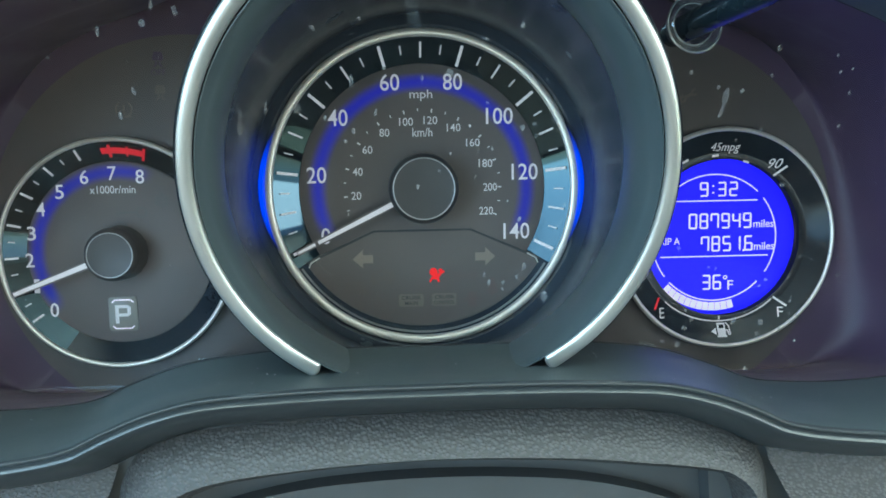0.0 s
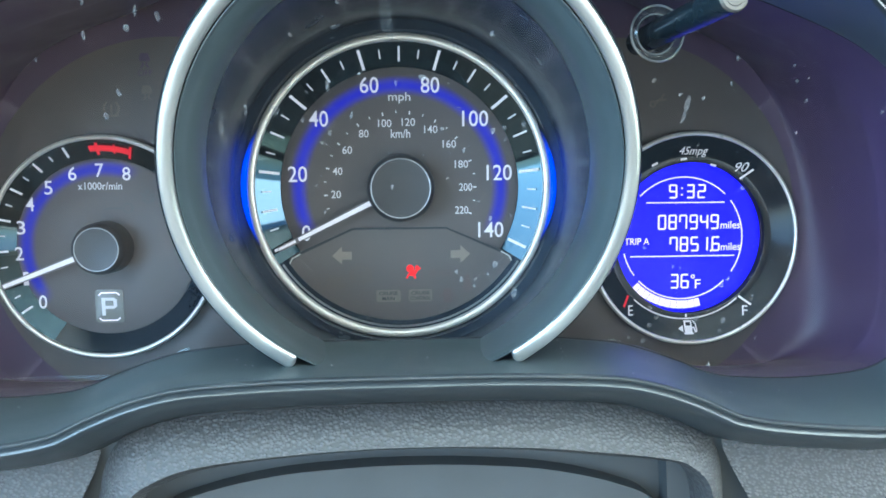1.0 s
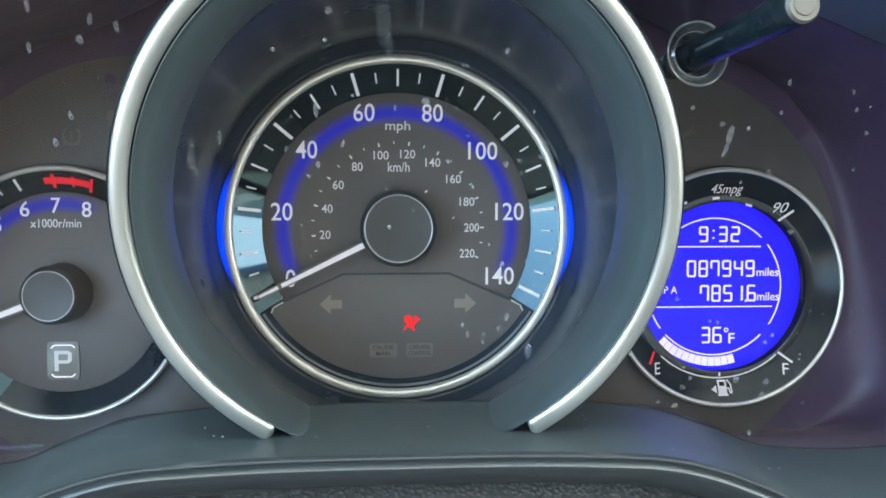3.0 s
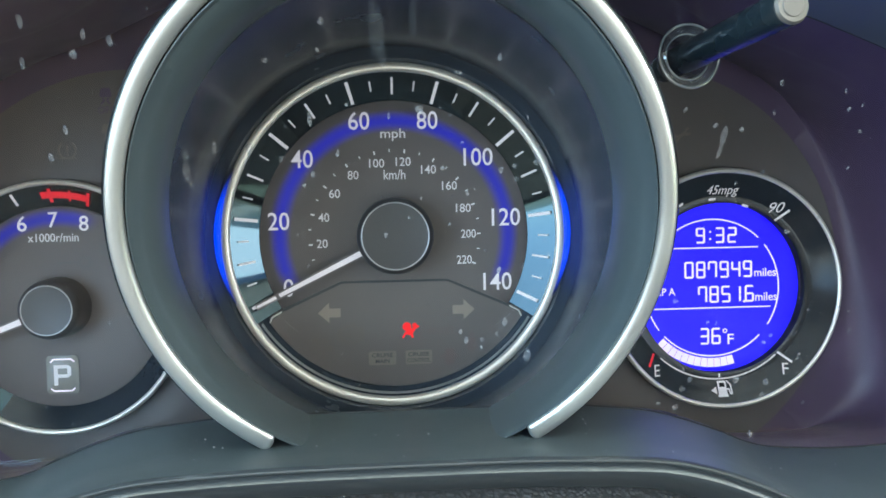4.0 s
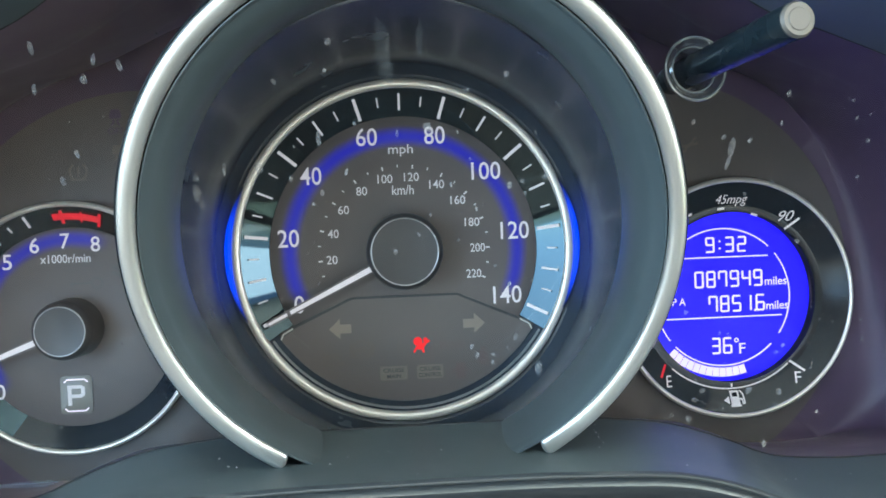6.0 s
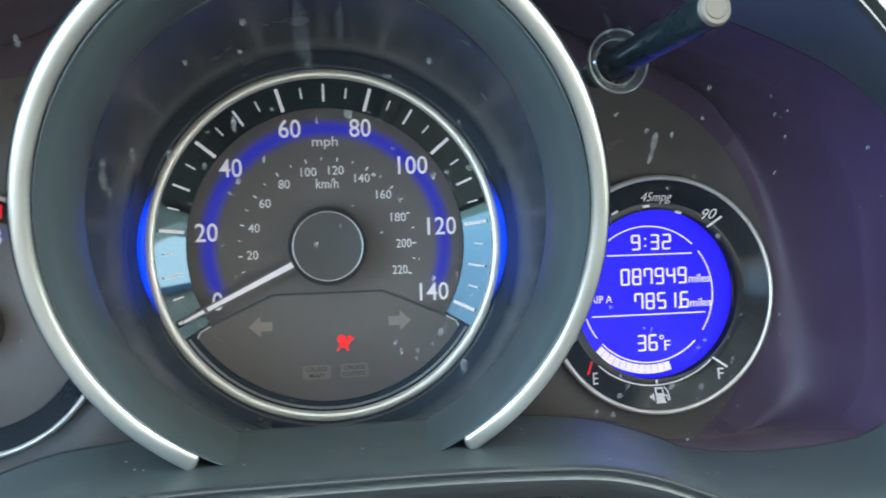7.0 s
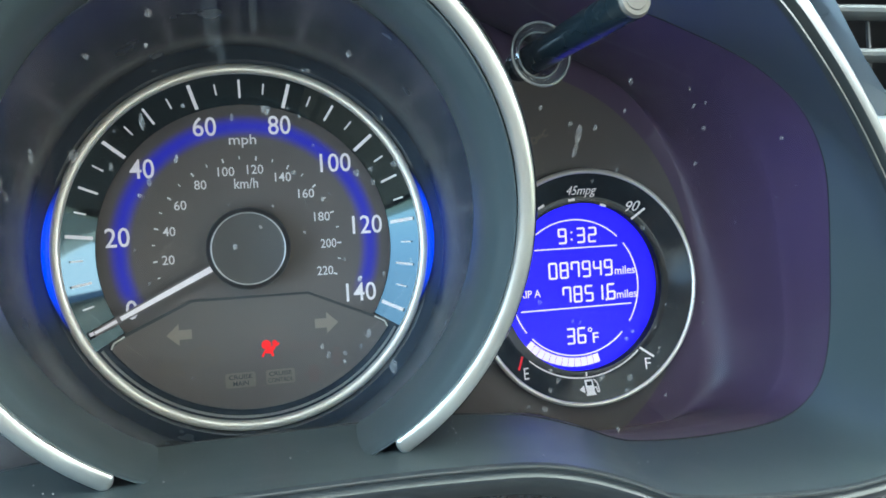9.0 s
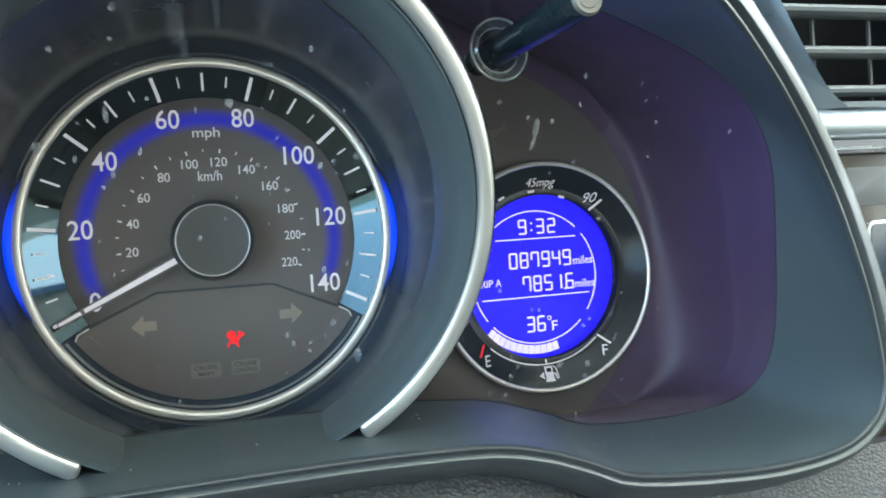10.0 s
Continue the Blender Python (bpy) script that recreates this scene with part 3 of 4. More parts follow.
for a in (-89, 89):
    rows = []
    for i in range(49):
        q = (i - 24) / 24
        wide = 0.25 + 2.6 * (1 - q * q)
        rows.append([P(*(lambda c, e: (c[0], e, c[1]))(polar(O, 60.2 + wide * f, a + 23 * q), d)) for f, d in ((0, 3.6), (0.1, 5.6), (0.4, 6.4), (0.75, 6.2), (1.0, 4.8), (1.0, 3.4))])
    part("light_guide", grid(rows), M_BLUE, speedo, "glowing blue light guide")
for v in range(0, 141, 5):
    a = mph_angle(v)
    r0, r1, w = ((48.8, 56.2, 1.15) if v % 20 == 0 else (50.2, 55.6, 0.75) if v % 10 == 0 else (51.6, 54.8, 0.5))
    p0, p1 = polar(O, r0, a), polar(O, r1, a)
    b = bar(p0, p1, w, 0, 0.3)
    for q in b.verts:
        rr = math.hypot(q.co.x, q.co.z)
        q.co.y -= 0.35 + (rr - 48.3) * 0.56
    part("tick_mark", b, M_TICK, speedo, smooth=False)
NUMS = {0: (-38.4, -18.0, 3.6), 20: (-41.3, 5.8, 7.6), 40: (-32.4, 27.8, 7.6), 60: (-12.0, 41.1, 7.5), 80: (12.4, 41.1, 7.5), 100: (30.6, 27.7, 10.6), 120: (40.4, 5.8, 10.4), 140: (36.9, -17.6, 10.4)}
for v, (x, z, w) in NUMS.items():
    part("numeral", text(str(v), x, z, w, 6.4, 0.05), M_WHITE, speedo, smooth=False)
part("unit_lettering", text("mph", 0, 36.0, 8.9, 4.4, 0.05), M_KMH, speedo, smooth=False)
part("unit_lettering", text("km/h", 0.3, 21.8, 7.8, 3.5, 0.05), M_KMH, speedo, smooth=False)
for k in range(20, 221, 20):
    a = mph_angle(k / 1.609)
    x, z = polar(O, 26.2 if k < 100 else 26.6, a)
    part("numeral", text(str(k), x, z, 3.9 if k < 100 else 5.4, 3.1, 0.05), M_KMH, speedo, smooth=False)
for k in range(10, 221, 10):
    a = mph_angle(k / 1.609)
    big = k % 20 == 0
    part("tick_mark", bar(polar(O, 29.6 if big else 30.0, a), polar(O, 31.0, a), 0.55 if big else 0.35, 0.05, 0.2), M_KMH, speedo, smooth=False)

# indicator window below the hub
outline = [(-45.6, -28.8), (-44.6, -27.2), (-41.0, -25.6), (-19.8, -16.1), (18.6, -16.1), (42, -26.4), (45.8, -27.6), (46.3, -29.1)]
outline += arc_points(O, 53.6, 122, 238, 60)
inner = [(-44.1, -29.2), (-40.55, -26.6), (-19.5, -16.95), (18.35, -16.95), (41.6, -27.3), (44.9, -29.3)] + arc_points(O, 54.2, 124, 236, 60)
win = part("indicator_window", prism(outline, -0.5, 0.7), M_DARKPLATE, speedo, "dark indicator window with a black edge", smooth=False)
part("window_pane", prism(inner, 0.7, 0.85), surface("indicator_pane", (0.128, 0.108, 0.100), 0.55, grain=2500, vary=0.08), win, smooth=False)
part("pane_line", lathe([(54.1, 0.6), (54.15, 0.92), (54.4, 0.98), (54.6, 0.6)], O, 124, 236, 80), M_OFFDIM, win, "thin pale edge line")
for s in (-1, 1):
    part("window_corner", join(bar((s * 45.3, -30.4), (s * 44.4, -28.4), 0.5, 0.7, 1.0), bar((s * 44.4, -28.4), (s * 41.0, -26.5), 0.5, 0.7, 1.01)), M_SATINCHROME, win, "bright corner edge of the window")
    x0 = s * 28.2
    pts = [(x0, -27.4), (x0 - s * 4.0, -23.7), (x0 - s * 4.0, -25.8), (x0 - s * 8.0, -25.8), (x0 - s * 8.0, -29.0), (x0 - s * 4.0, -29.0), (x0 - s * 4.0, -31.0)]
    part("turn_arrow", prism(pts, 0.86, 0.95), M_OFF, win, "unlit turn signal arrow")


def airbag(x, z, d):
    """Seated figure behind an inflated bag."""
    figure = [(-0.9, -0.1), (1.5, 1.1), (2.2, 0.6), (1.0, -1.2), (1.35, -2.8), (0.55, -2.9), (0.2, -1.8), (-1.6, -1.6), (-2.3, -2.9), (-2.9, -2.6), (-1.9, -0.7)]
    return join(
        prism(arc_points((x - 1.1, z + 1.27), 1.6, 0, 360, 20)[:-1], d, d + 0.1),
        prism([(x + u, z + w) for u, w in figure], d, d + 0.11),
        prism(arc_points((x + 1.7, z + 1.75), 0.85, 0, 360, 14)[:-1], d, d + 0.12),
        bar((x + 1.6, z + 0.6), (x + 3.2, z + 1.5), 0.8, d, d + 0.13))


def disc(x, z, r, d, n=20):
    return prism(arc_points((x, z), r, 0, 360, n)[:-1], d, d + 0.06)


def hoop_flat(c, r0, r1, a0, a1, d):
    return arc_plate(c, r0, r1, a0, a1, d, d + 0.06, 16)


def skid_car(x, z, d, off):
    """A car seen from behind over two wavy tyre marks, with OFF below it or not."""
    out = [prism([(x - 2.0, z - 0.6), (x + 2.0, z - 0.6), (x + 2.0, z + 0.9), (x + 1.4, z + 2.6), (x - 1.4, z + 2.6), (x - 2.0, z + 0.9)], d, d + 0.06)]
    for sg in (-1, 1):
        out.append(bar((x + sg * 1.0, z - 0.9), (x + sg * 0.4, z - 1.8), 0.6, d, d + 0.07))
        out.append(bar((x + sg * 0.4, z - 1.8), (x + sg * 1.6, z - 3.0), 0.6, d, d + 0.08))
    if off:
        out.append(text("OFF", x, z - 5.0, 5.6, 2.4, d, 0.06))
    return join(*out)


part("brake_lamp", text("BRAKE", 16.1, -34.9, 9.2, 2.8, 0.86, 0.06), M_SMOKED_RED, win, "unlit brake lamp", smooth=False)
part("brake_system_lamp", join(text("BRAKE", -27.3, -37.3, 6.8, 2.0, 0.86, 0.06), text("SYSTEM", -27.3, -40.0, 7.8, 2.0, 0.86, 0.06)), M_SMOKED_AMBER, win, "unlit brake system lamp", smooth=False)
part("antilock_lamp", join(text("ABS", -16.7, -35.3, 4.6, 2.6, 0.86, 0.06), hoop_flat((-16.7, -35.3), 3.0, 3.5, 0, 359.9, 0.86), hoop_flat((-16.7, -35.3), 3.9, 4.5, 50, 130, 0.86), hoop_flat((-16.7, -35.3), 3.9, 4.5, 230, 310, 0.86)), M_SMOKED_AMBER, win, "unlit antilock brake lamp", smooth=False)
dx, dz = 18.8, -44.4
part("door_lamp", join(prism(rounded(dx - 1.7, dz - 3.0, dx + 1.7, dz + 3.0, 0.8), 0.86, 0.92), bar((dx + 1.7, dz + 0.6), (dx + 3.4, dz - 0.6), 0.7, 0.86, 0.93), bar((dx - 1.7, dz + 0.6), (dx - 3.4, dz - 0.6), 0.7, 0.86, 0.93)), M_SMOKED_RED, win, "unlit door ajar lamp", smooth=False)
bx, bz = 27.0, -39.3
part("belt_lamp", join(disc(bx, bz + 2.6, 0.9, 0.86), prism([(bx - 1.2, bz + 1.6), (bx + 1.2, bz + 1.6), (bx + 1.8, bz - 1.4), (bx - 1.8, bz - 1.4)], 0.86, 0.92), prism([(bx - 2.4, bz - 1.6), (bx + 2.4, bz - 1.6), (bx + 1.8, bz - 2.6), (bx + 0.9, bz - 2.6), (bx + 0.6, bz - 3.6), (bx - 0.6, bz - 3.6), (bx - 0.9, bz - 2.6), (bx - 1.8, bz - 2.6)], 0.86, 0.93)), M_SMOKED_RED, win, "unlit seat belt lamp", smooth=False)
part("skid_lamp", skid_car(-99.7, 51.0, -0.58, True), M_RECESS, plate, "unlit skid control off lamp", smooth=False)
part("skid_lamp", skid_car(-99.4, 38.5, -0.58, False), M_SMOKED_AMBER, plate, "unlit skid control lamp", smooth=False)
part("tyre_lamp", join(hoop_flat((-113.4, 32.2), 2.6, 3.3, 35, 325, -0.58), bar((-113.4, 33.8), (-113.4, 31.4), 0.7, -0.58, -0.51), bar((-113.4, 30.8), (-113.4, 30.2), 0.7, -0.58, -0.51), bar((-116.2, 29.4), (-110.6, 29.4), 0.6, -0.58, -0.5)), M_SMOKED_AMBER, plate, "unlit tyre pressure lamp", smooth=False)
part("wrench_lamp", join(bar((104.8, 33.7), (108.4, 35.6), 1.3, -0.58, -0.51), hoop_flat((104.2, 33.3), 0.6, 1.5, 0, 359.9, -0.58), bar((108.2, 34.6), (109.9, 35.3), 0.8, -0.58, -0.5), bar((107.8, 36.3), (109.2, 37.3), 0.8, -0.58, -0.5)), M_SMOKED_AMBER, plate, "unlit wrench lamp", smooth=False)
part("airbag_lamp", airbag(4.6, -34.4, 0.86), M_RED, win, "lit red airbag warning lamp")
for x0, x1, top, bottom in ((-10.5, -0.6, "CRUISE", "MAIN"), (2.8, 12.4, "CRUISE", "CONTROL")):
    fr = prism(rounded(x0, -46.8, x1, -41.8, 0.8), 0.86, 0.92)
    box = part("cruise_lamp", fr, M_CRUISE, win, "unlit cruise indicator")
    xm = (x0 + x1) / 2
    part("lettering", text(top, xm, -43.2, 7.6, 1.5, 0.93, 0.05), M_DARKPLATE, box, smooth=False)
    part("lettering", text(bottom, xm, -45.4, 8.4 if len(bottom) > 5 else 5, 1.5, 0.93, 0.05), M_DARKPLATE, box, smooth=False)


def needle_set(owner, c, angle, r0, r1, cap_r, cap_d, tip):
    d = 7.0
    n = part("needle", bar(polar(c, r0, angle), polar(c, r1, angle), 3.2, d - 1.2, d, 2.2), M_NEEDLEEDGE, owner, "white needle with a grey body")
    part("needle_light", bar(polar(c, r0 + 0.8, angle), polar(c, r1 - tip, angle), 2.0, d, d + 0.2, 1.35), M_NEEDLE, n)
    if tip > 1:
        part("needle_tip", bar(polar(c, r1 - tip + 1.3, angle), polar(c, r1 - 0.3, angle), 1.15, d, d + 0.2, 0.9), M_NEEDLE, n)
    hub = part("needle_cap", lathe([(cap_r + 2.0, 0.0), (cap_r + 1.7, cap_d - 3.0), (cap_r + 1.2, cap_d - 1.0), (cap_r + 0.1, cap_d), (cap_r - 0.6, cap_d), (cap_r - 1.0, cap_d - 0.1), (0.01, cap_d - 0.25)], c, 0, 360, 72), M_CAP, owner, "round dark needle cap")
    part("cap_line", lathe([(cap_r + 0.12, cap_d + 0.02), (cap_r - 0.1, cap_d + 0.1), (cap_r - 0.35, cap_d + 0.02)], c, 0, 360, 72), M_CAPRIM, hub, "thin pale ring")


needle_set(speedo, O, -116.2, 11, 54.4, 11.6, 15.0, 9.0)

# ---------------------------------------------------------------- tachometer
TC = (-117.5, -22.5)


def rpm_angle(v):
    return -128 + v * 18.15


tacho = thing("tachometer", (TC[0], 0, TC[1]), "round tachometer with a chrome ring, red zone and gear window", "tachometer")
part("dial_face", lathe([(0.01, 0.0), (20, 0), (34.6, 0.0), (35.2, -0.3), (35.2, -1.5)], TC), M_TFACE, tacho)
part("mirror_band", lathe([(35.3, -0.5), (39, 1.6), (42.7, 3.8)], TC, -150, 50, 96), M_MIRROR, tacho)
part("dark_band", lathe([(35.3, -0.5), (39, 1.6), (42.7, 3.8)], TC, 50, 210, 80), M_GLOSS, tacho)
ring = [(43.45 + 1.0 * math.cos(t), 3.6 + 1.2 * math.sin(t)) for t in np.linspace(0, 2 * math.pi, 13)[:-1]]
part("chrome_ring", lathe(ring, TC, 0, 360, 120, True), M_CHROME, tacho)
for k in range(0, 13):
    v = k / 2
    a = rpm_angle(v)
    r0, r1, w = (37.6, 41.6, 0.8) if k % 2 == 0 else (38.6, 40.6, 0.45)
    b = bar(polar(TC, r0, a), polar(TC, r1, a), w, 0, 0.3)
    for q in b.verts:
        q.co.y -= 0.3 + (math.hypot(q.co.x - TC[0], q.co.z - TC[1]) - 35.5) * 0.56
    part("tick_mark", b, M_TICK, tacho, smooth=False)
red = arc_plate(TC, 38.0, 40.2, rpm_angle(6.72), rpm_angle(8.0), 0, 0.3)
red = join(red, bar(polar(TC, 36.6, rpm_angle(6.97)), polar(TC, 41.2, rpm_angle(6.97)), 1.0, 0, 0.35), bar(polar(TC, 36.6, rpm_angle(8.0)), polar(TC, 41.2, rpm_angle(8.0)), 0.9, 0, 0.35), bar(polar(TC, 37.2, rpm_angle(7.5)), polar(TC, 40.8, rpm_angle(7.5)), 0.5, 0, 0.4))
for q in red.verts:
    q.co.y -= 0.4 + (math.hypot(q.co.x - TC[0], q.co.z - TC[1]) - 35.5) * 0.56
part("red_zone", red, M_REDBAND, tacho, "glowing red zone")
TACH_NUMS = [(-143.7, -44.3), (-149.7, -34.8), (-151.7, -24.7), (-150.4, -14.4), (-146.4, -5.2), (-139.0, 1.3), (-129.5, 6.8), (-119.0, 8.0), (-108.6, 6.6)]
for v, (x, z) in enumerate(TACH_NUMS):
    part("numeral", text(str(v), x, z, 2.0 if v == 1 else 3.2, 5.4, 0.05), M_WHITE, tacho, smooth=False)
part("unit_lettering", text("x1000r/min", TC[0] - 1.6, TC[1] + 24.3, 17.2, 3.0, 0.05), M_KMH, tacho, smooth=False)
kx, kz = TC[0] + 6.0, TC[1] + 15.4
part("key_lamp", join(bar((kx - 6.6, kz), (kx + 1.0, kz), 0.7, 0.05, 0.12), bar((kx - 5.8, kz - 0.1), (kx - 5.8, kz - 1.3), 0.6, 0.05, 0.13), lathe([(1.5, 0.05), (1.5, 0.12), (2.2, 0.12), (2.2, 0.05)], (kx + 2.8, kz), 0, 360, 16)), M_OFFDIM, tacho, "unlit key lamp", smooth=False)
ex, ez = TC[0] + 16.8, TC[1] + 19.4
leafs = [prism(arc_points((ex, ez + 2.4), 0.9, 0, 360, 12)[:-1], 0.05, 0.12), bar((ex, ez - 2.8), (ex, ez - 1.2), 0.6, 0.05, 0.12)]
for sg in (-1, 1):
    for dz in (1.0, -1.0):
        leafs.append(prism([(ex, ez + dz - 0.9), (ex + sg * 1.8, ez + dz - 0.6), (ex + sg * 3.2, ez + dz + 1.0), (ex + sg * 1.4, ez + dz + 0.8)], 0.05, 0.12))
part("economy_lamp", join(*leafs), M_OFFDIM, tacho, "unlit leaf lamp", smooth=False)
gear = part("gear_window", prism(rounded(TC[0] - 5.7, -53.2, TC[0] + 5.3, -39.8, 1.3), -0.2, 0.4, 0.2), M_PFRAME, tacho, "lit gear selector window")
gx, gz = TC[0] - 0.2, -46.6
part("gear_letter", join(bar((gx - 2.3, gz - 3.6), (gx - 2.3, gz + 3.6), 1.35, 0.42, 0.55), bar((gx - 2.9, gz + 3.0), (gx + 1.7, gz + 3.0), 1.2, 0.42, 0.56), bar((gx - 2.9, gz - 0.3), (gx + 1.7, gz - 0.3), 1.2, 0.42, 0.57), bar((gx + 2.3, gz + 2.7), (gx + 2.3, gz), 1.3, 0.42, 0.58), bar((gx + 1.4, gz + 3.3), (gx + 2.7, gz + 2.4), 0.9, 0.42, 0.585), bar((gx + 1.4, gz - 0.6), (gx + 2.7, gz + 0.3), 0.9, 0.42, 0.59)), M_KMH, gear, smooth=False)
for s in (-1, 1):
    zz = -46.6 + s * 5.6
    part("gear_bracket", join(bar((TC[0] - 3.2, zz), (TC[0] + 2.8, zz), 0.5, 0.42, 0.55), bar((TC[0] - 3.2, zz), (TC[0] - 4.3, zz - s * 1.0), 0.5, 0.42, 0.56), bar((TC[0] + 2.8, zz), (TC[0] + 3.9, zz - s * 1.0), 0.5, 0.42, 0.56)), M_SEG, gear, smooth=False)
needle_set(tacho, TC, -111, 9, 41.0, 8.5, 11.5, 0.6)

# ---------------------------------------------------------------- economy and trip gauge
MC = (121.0, -22.4)
trip = thing("trip_gauge", (MC[0], 0, MC[1]), "round trip gauge with a glowing blue display and chrome ring", "gauge")
part("outer_band", lathe([(31.7, 0.4), (34.4, 0.4), (34.8, 0.55), (38.6, 2.35), (42.8, 4.3)], MC, 0, 360, 120), M_GLOSS, trip)
ring = [(43.45 + 1.0 * math.cos(t), 3.6 + 1.2 * math.sin(t)) for t in np.linspace(0, 2 * math.pi, 13)[:-1]]
part("chrome_ring", lathe(ring, MC, 0, 360, 120, True), M_CHROME, trip)
part("display_well", lathe([(32.3, -5.0), (32.1, -0.4), (31.7, 0.4)], MC, 0, 360, 96), M_BLACK, trip, smooth=False)
LD = -4.6
lcd = part("display", lathe([(0.01, LD), (15, LD), (32.2, LD)], MC, 0, 360, 96), M_LCD, trip, "glowing blue round display")


def rel(x, z):
    return MC[0] + x, MC[1] + z


def figure(ch, x, z, h):
    part("figure", seven(ch, *rel(x, z), 3.6, h, LD + 0.05), M_SEG, lcd, smooth=False)


def dot(name, x, z, r):
    part(name, prism(arc_points(rel(x, z), r, 0, 360, 10)[:-1], LD + 0.05, LD + 0.17), M_SEG, lcd, smooth=False)


for ch, x in zip("932", (-6.0, 1.5, 6.3)):
    figure(ch, x, 19.6, 6.0)
dot("colon_dot", -2.2, 20.9, 0.42)
dot("colon_dot", -2.2, 18.2, 0.42)
for i, ch in enumerate("087949"):
    figure(ch, -10.5 + 4.56 * i, 6.6, 6.4)
for ch, x in zip("78516", (-5.3, -0.8, 3.8, 7.9, 13.0)):
    figure(ch, x, -2.8, 6.4)
dot("decimal_point", 11.0, -5.7, 0.5)
figure("3", -4.6, -18.7, 6.3)
figure("6", -0.1, -18.7, 6.3)
for body, x, z, w, h in (("miles", 19.2, 5.2, 8.5, 3.2), ("miles", 19.6, -4.1, 8.5, 3.2), ("TRIP A", -21.2, -1.4, 10.6, 2.8), ("F", 5.6, -20.0, 2.4, 3.9)):
    xx, zz = rel(x, z)
    part("lettering", text(body, xx, zz, w, h, LD + 0.05), M_SEG, lcd, smooth=False)
part("degree_sign", lathe([(0.5, LD), (0.5, LD + 0.15), (0.9, LD + 0.15), (0.9, LD)], rel(3.4, -16.8), 0, 360, 14), M_SEG, lcd, smooth=False)
for x0, x1, z in ((-17.5, 16.4, 14.9), (-24.0, 21.3, -7.9)):
    part("display_line", bar(rel(x0, z), rel(x1, z), 0.5, LD + 0.05, LD + 0.15), M_SEG, lcd, smooth=False)
AC = rel(-1.5, -0.3)
for a0, a1 in ((-46, 44), (52, 124), (-127, -104), (135, 226)):
    part("display_arc", arc_plate(AC, 25.7, 26.2, a0, a1, LD + 0.05, LD + 0.15, 40), M_SEG, lcd, smooth=False)
for i in range(12):
    a0 = 225.6 - i * 5.2
    part("fuel_bar", arc_plate(AC, 26.8, 30.2, a0 - 4.8, a0, LD + 0.05, LD + 0.15, 4), M_SEG, lcd, "lit fuel level bar", smooth=False)
PD = 0.42


def coned(bm):
    """Lays flat print onto the sloping outer band."""
    for v in bm.verts:
        v.co.y -= 0.08 + 0.475 * max(0.0, math.hypot(v.co.x - MC[0], v.co.z - MC[1]) - 34.4)
    return bm


for x, z in ((-16.0, 31.0), (-3.7, 33.1), (8.9, 30.5)):
    t, q = math.degrees(math.atan2(x, z)), math.hypot(x, z)
    part("scale_mark", coned(bar(polar(MC, q, t - 2.2), polar(MC, q, t + 2.2), 0.9, PD, PD + 0.2)), M_TICK, trip, smooth=False)
for p0, p1, m in (((20.3, 24.7), (25.2, 28.5), M_TICK), ((21.2, -24.6), (26.0, -28.2), M_TICK), ((-26.4, -23.6), (-28.8, -28.0), M_REDBAND)):
    part("scale_mark", coned(bar(rel(*p0), rel(*p1), 0.8, PD, PD + 0.2)), m, trip, smooth=False)
for body, x, z, w, h, sl in (("45mpg", 0.0, 36.0, 11.9, 4.3, 0.2), ("90", 20.7, 29.6, 5.2, 3.8, 0.3), ("E", -25.8, -29.6, 2.4, 4.0, 0.1), ("F", 23.4, -30.6, 2.4, 4.0, 0.1)):
    xx, zz = rel(x, z)
    part("lettering", coned(text(body, xx, zz, w, h, PD, slant=sl, bold=-0.004)), M_TICK, trip, smooth=False)
part("scale_arc", arc_plate(rel(-1.6, -0.9), 32.8, 33.3, 138, 222, PD, PD + 0.2, 40), M_TICK, trip, smooth=False)
part("scale_mark", bar(rel(-1.2, -33.4), rel(-1.2, -32.0), 0.6, PD, PD + 0.2), M_TICK, trip, smooth=False)
fx, fz = rel(-0.8, -37.3)
pump = join(
    prism([(fx - 1.9, fz - 2.8), (fx + 1.9, fz - 2.8), (fx + 1.9, fz - 2.2), (fx + 1.6, fz - 2.2), (fx + 1.6, fz + 2.6), (fx - 1.6, fz + 2.6), (fx - 1.6, fz - 2.2), (fx - 1.9, fz - 2.2)], 0.5, 0.9),
    bar((fx + 1.6, fz - 0.2), (fx + 2.6, fz - 0.2), 0.4, 0.5, 0.85), bar((fx + 2.6, fz - 0.2), (fx + 2.8, fz - 1.9), 0.4, 0.5, 0.86), bar((fx + 2.8, fz - 1.9), (fx + 3.5, fz - 1.7), 0.4, 0.5, 0.87), bar((fx + 3.5, fz - 1.7), (fx + 3.3, fz + 1.2), 0.4, 0.5, 0.86), bar((fx + 3.3, fz + 1.2), (fx + 2.2, fz + 2.6), 0.45, 0.5, 0.88),
    prism([(fx - 4.3, fz - 0.6), (fx - 2.3, fz + 0.7), (fx - 2.3, fz - 1.9)], 0.5, 0.9))
pm = part("pump_symbol", coned(pump), M_TICK, trip, smooth=False)
part("pump_gauge", coned(prism([(fx - 1.0, fz + 0.6), (fx + 1.0, fz + 0.6), (fx + 1.0, fz + 2.0), (fx - 1.0, fz + 2.0)], 0.9, 0.95)), M_BLACK, pm, smooth=False)

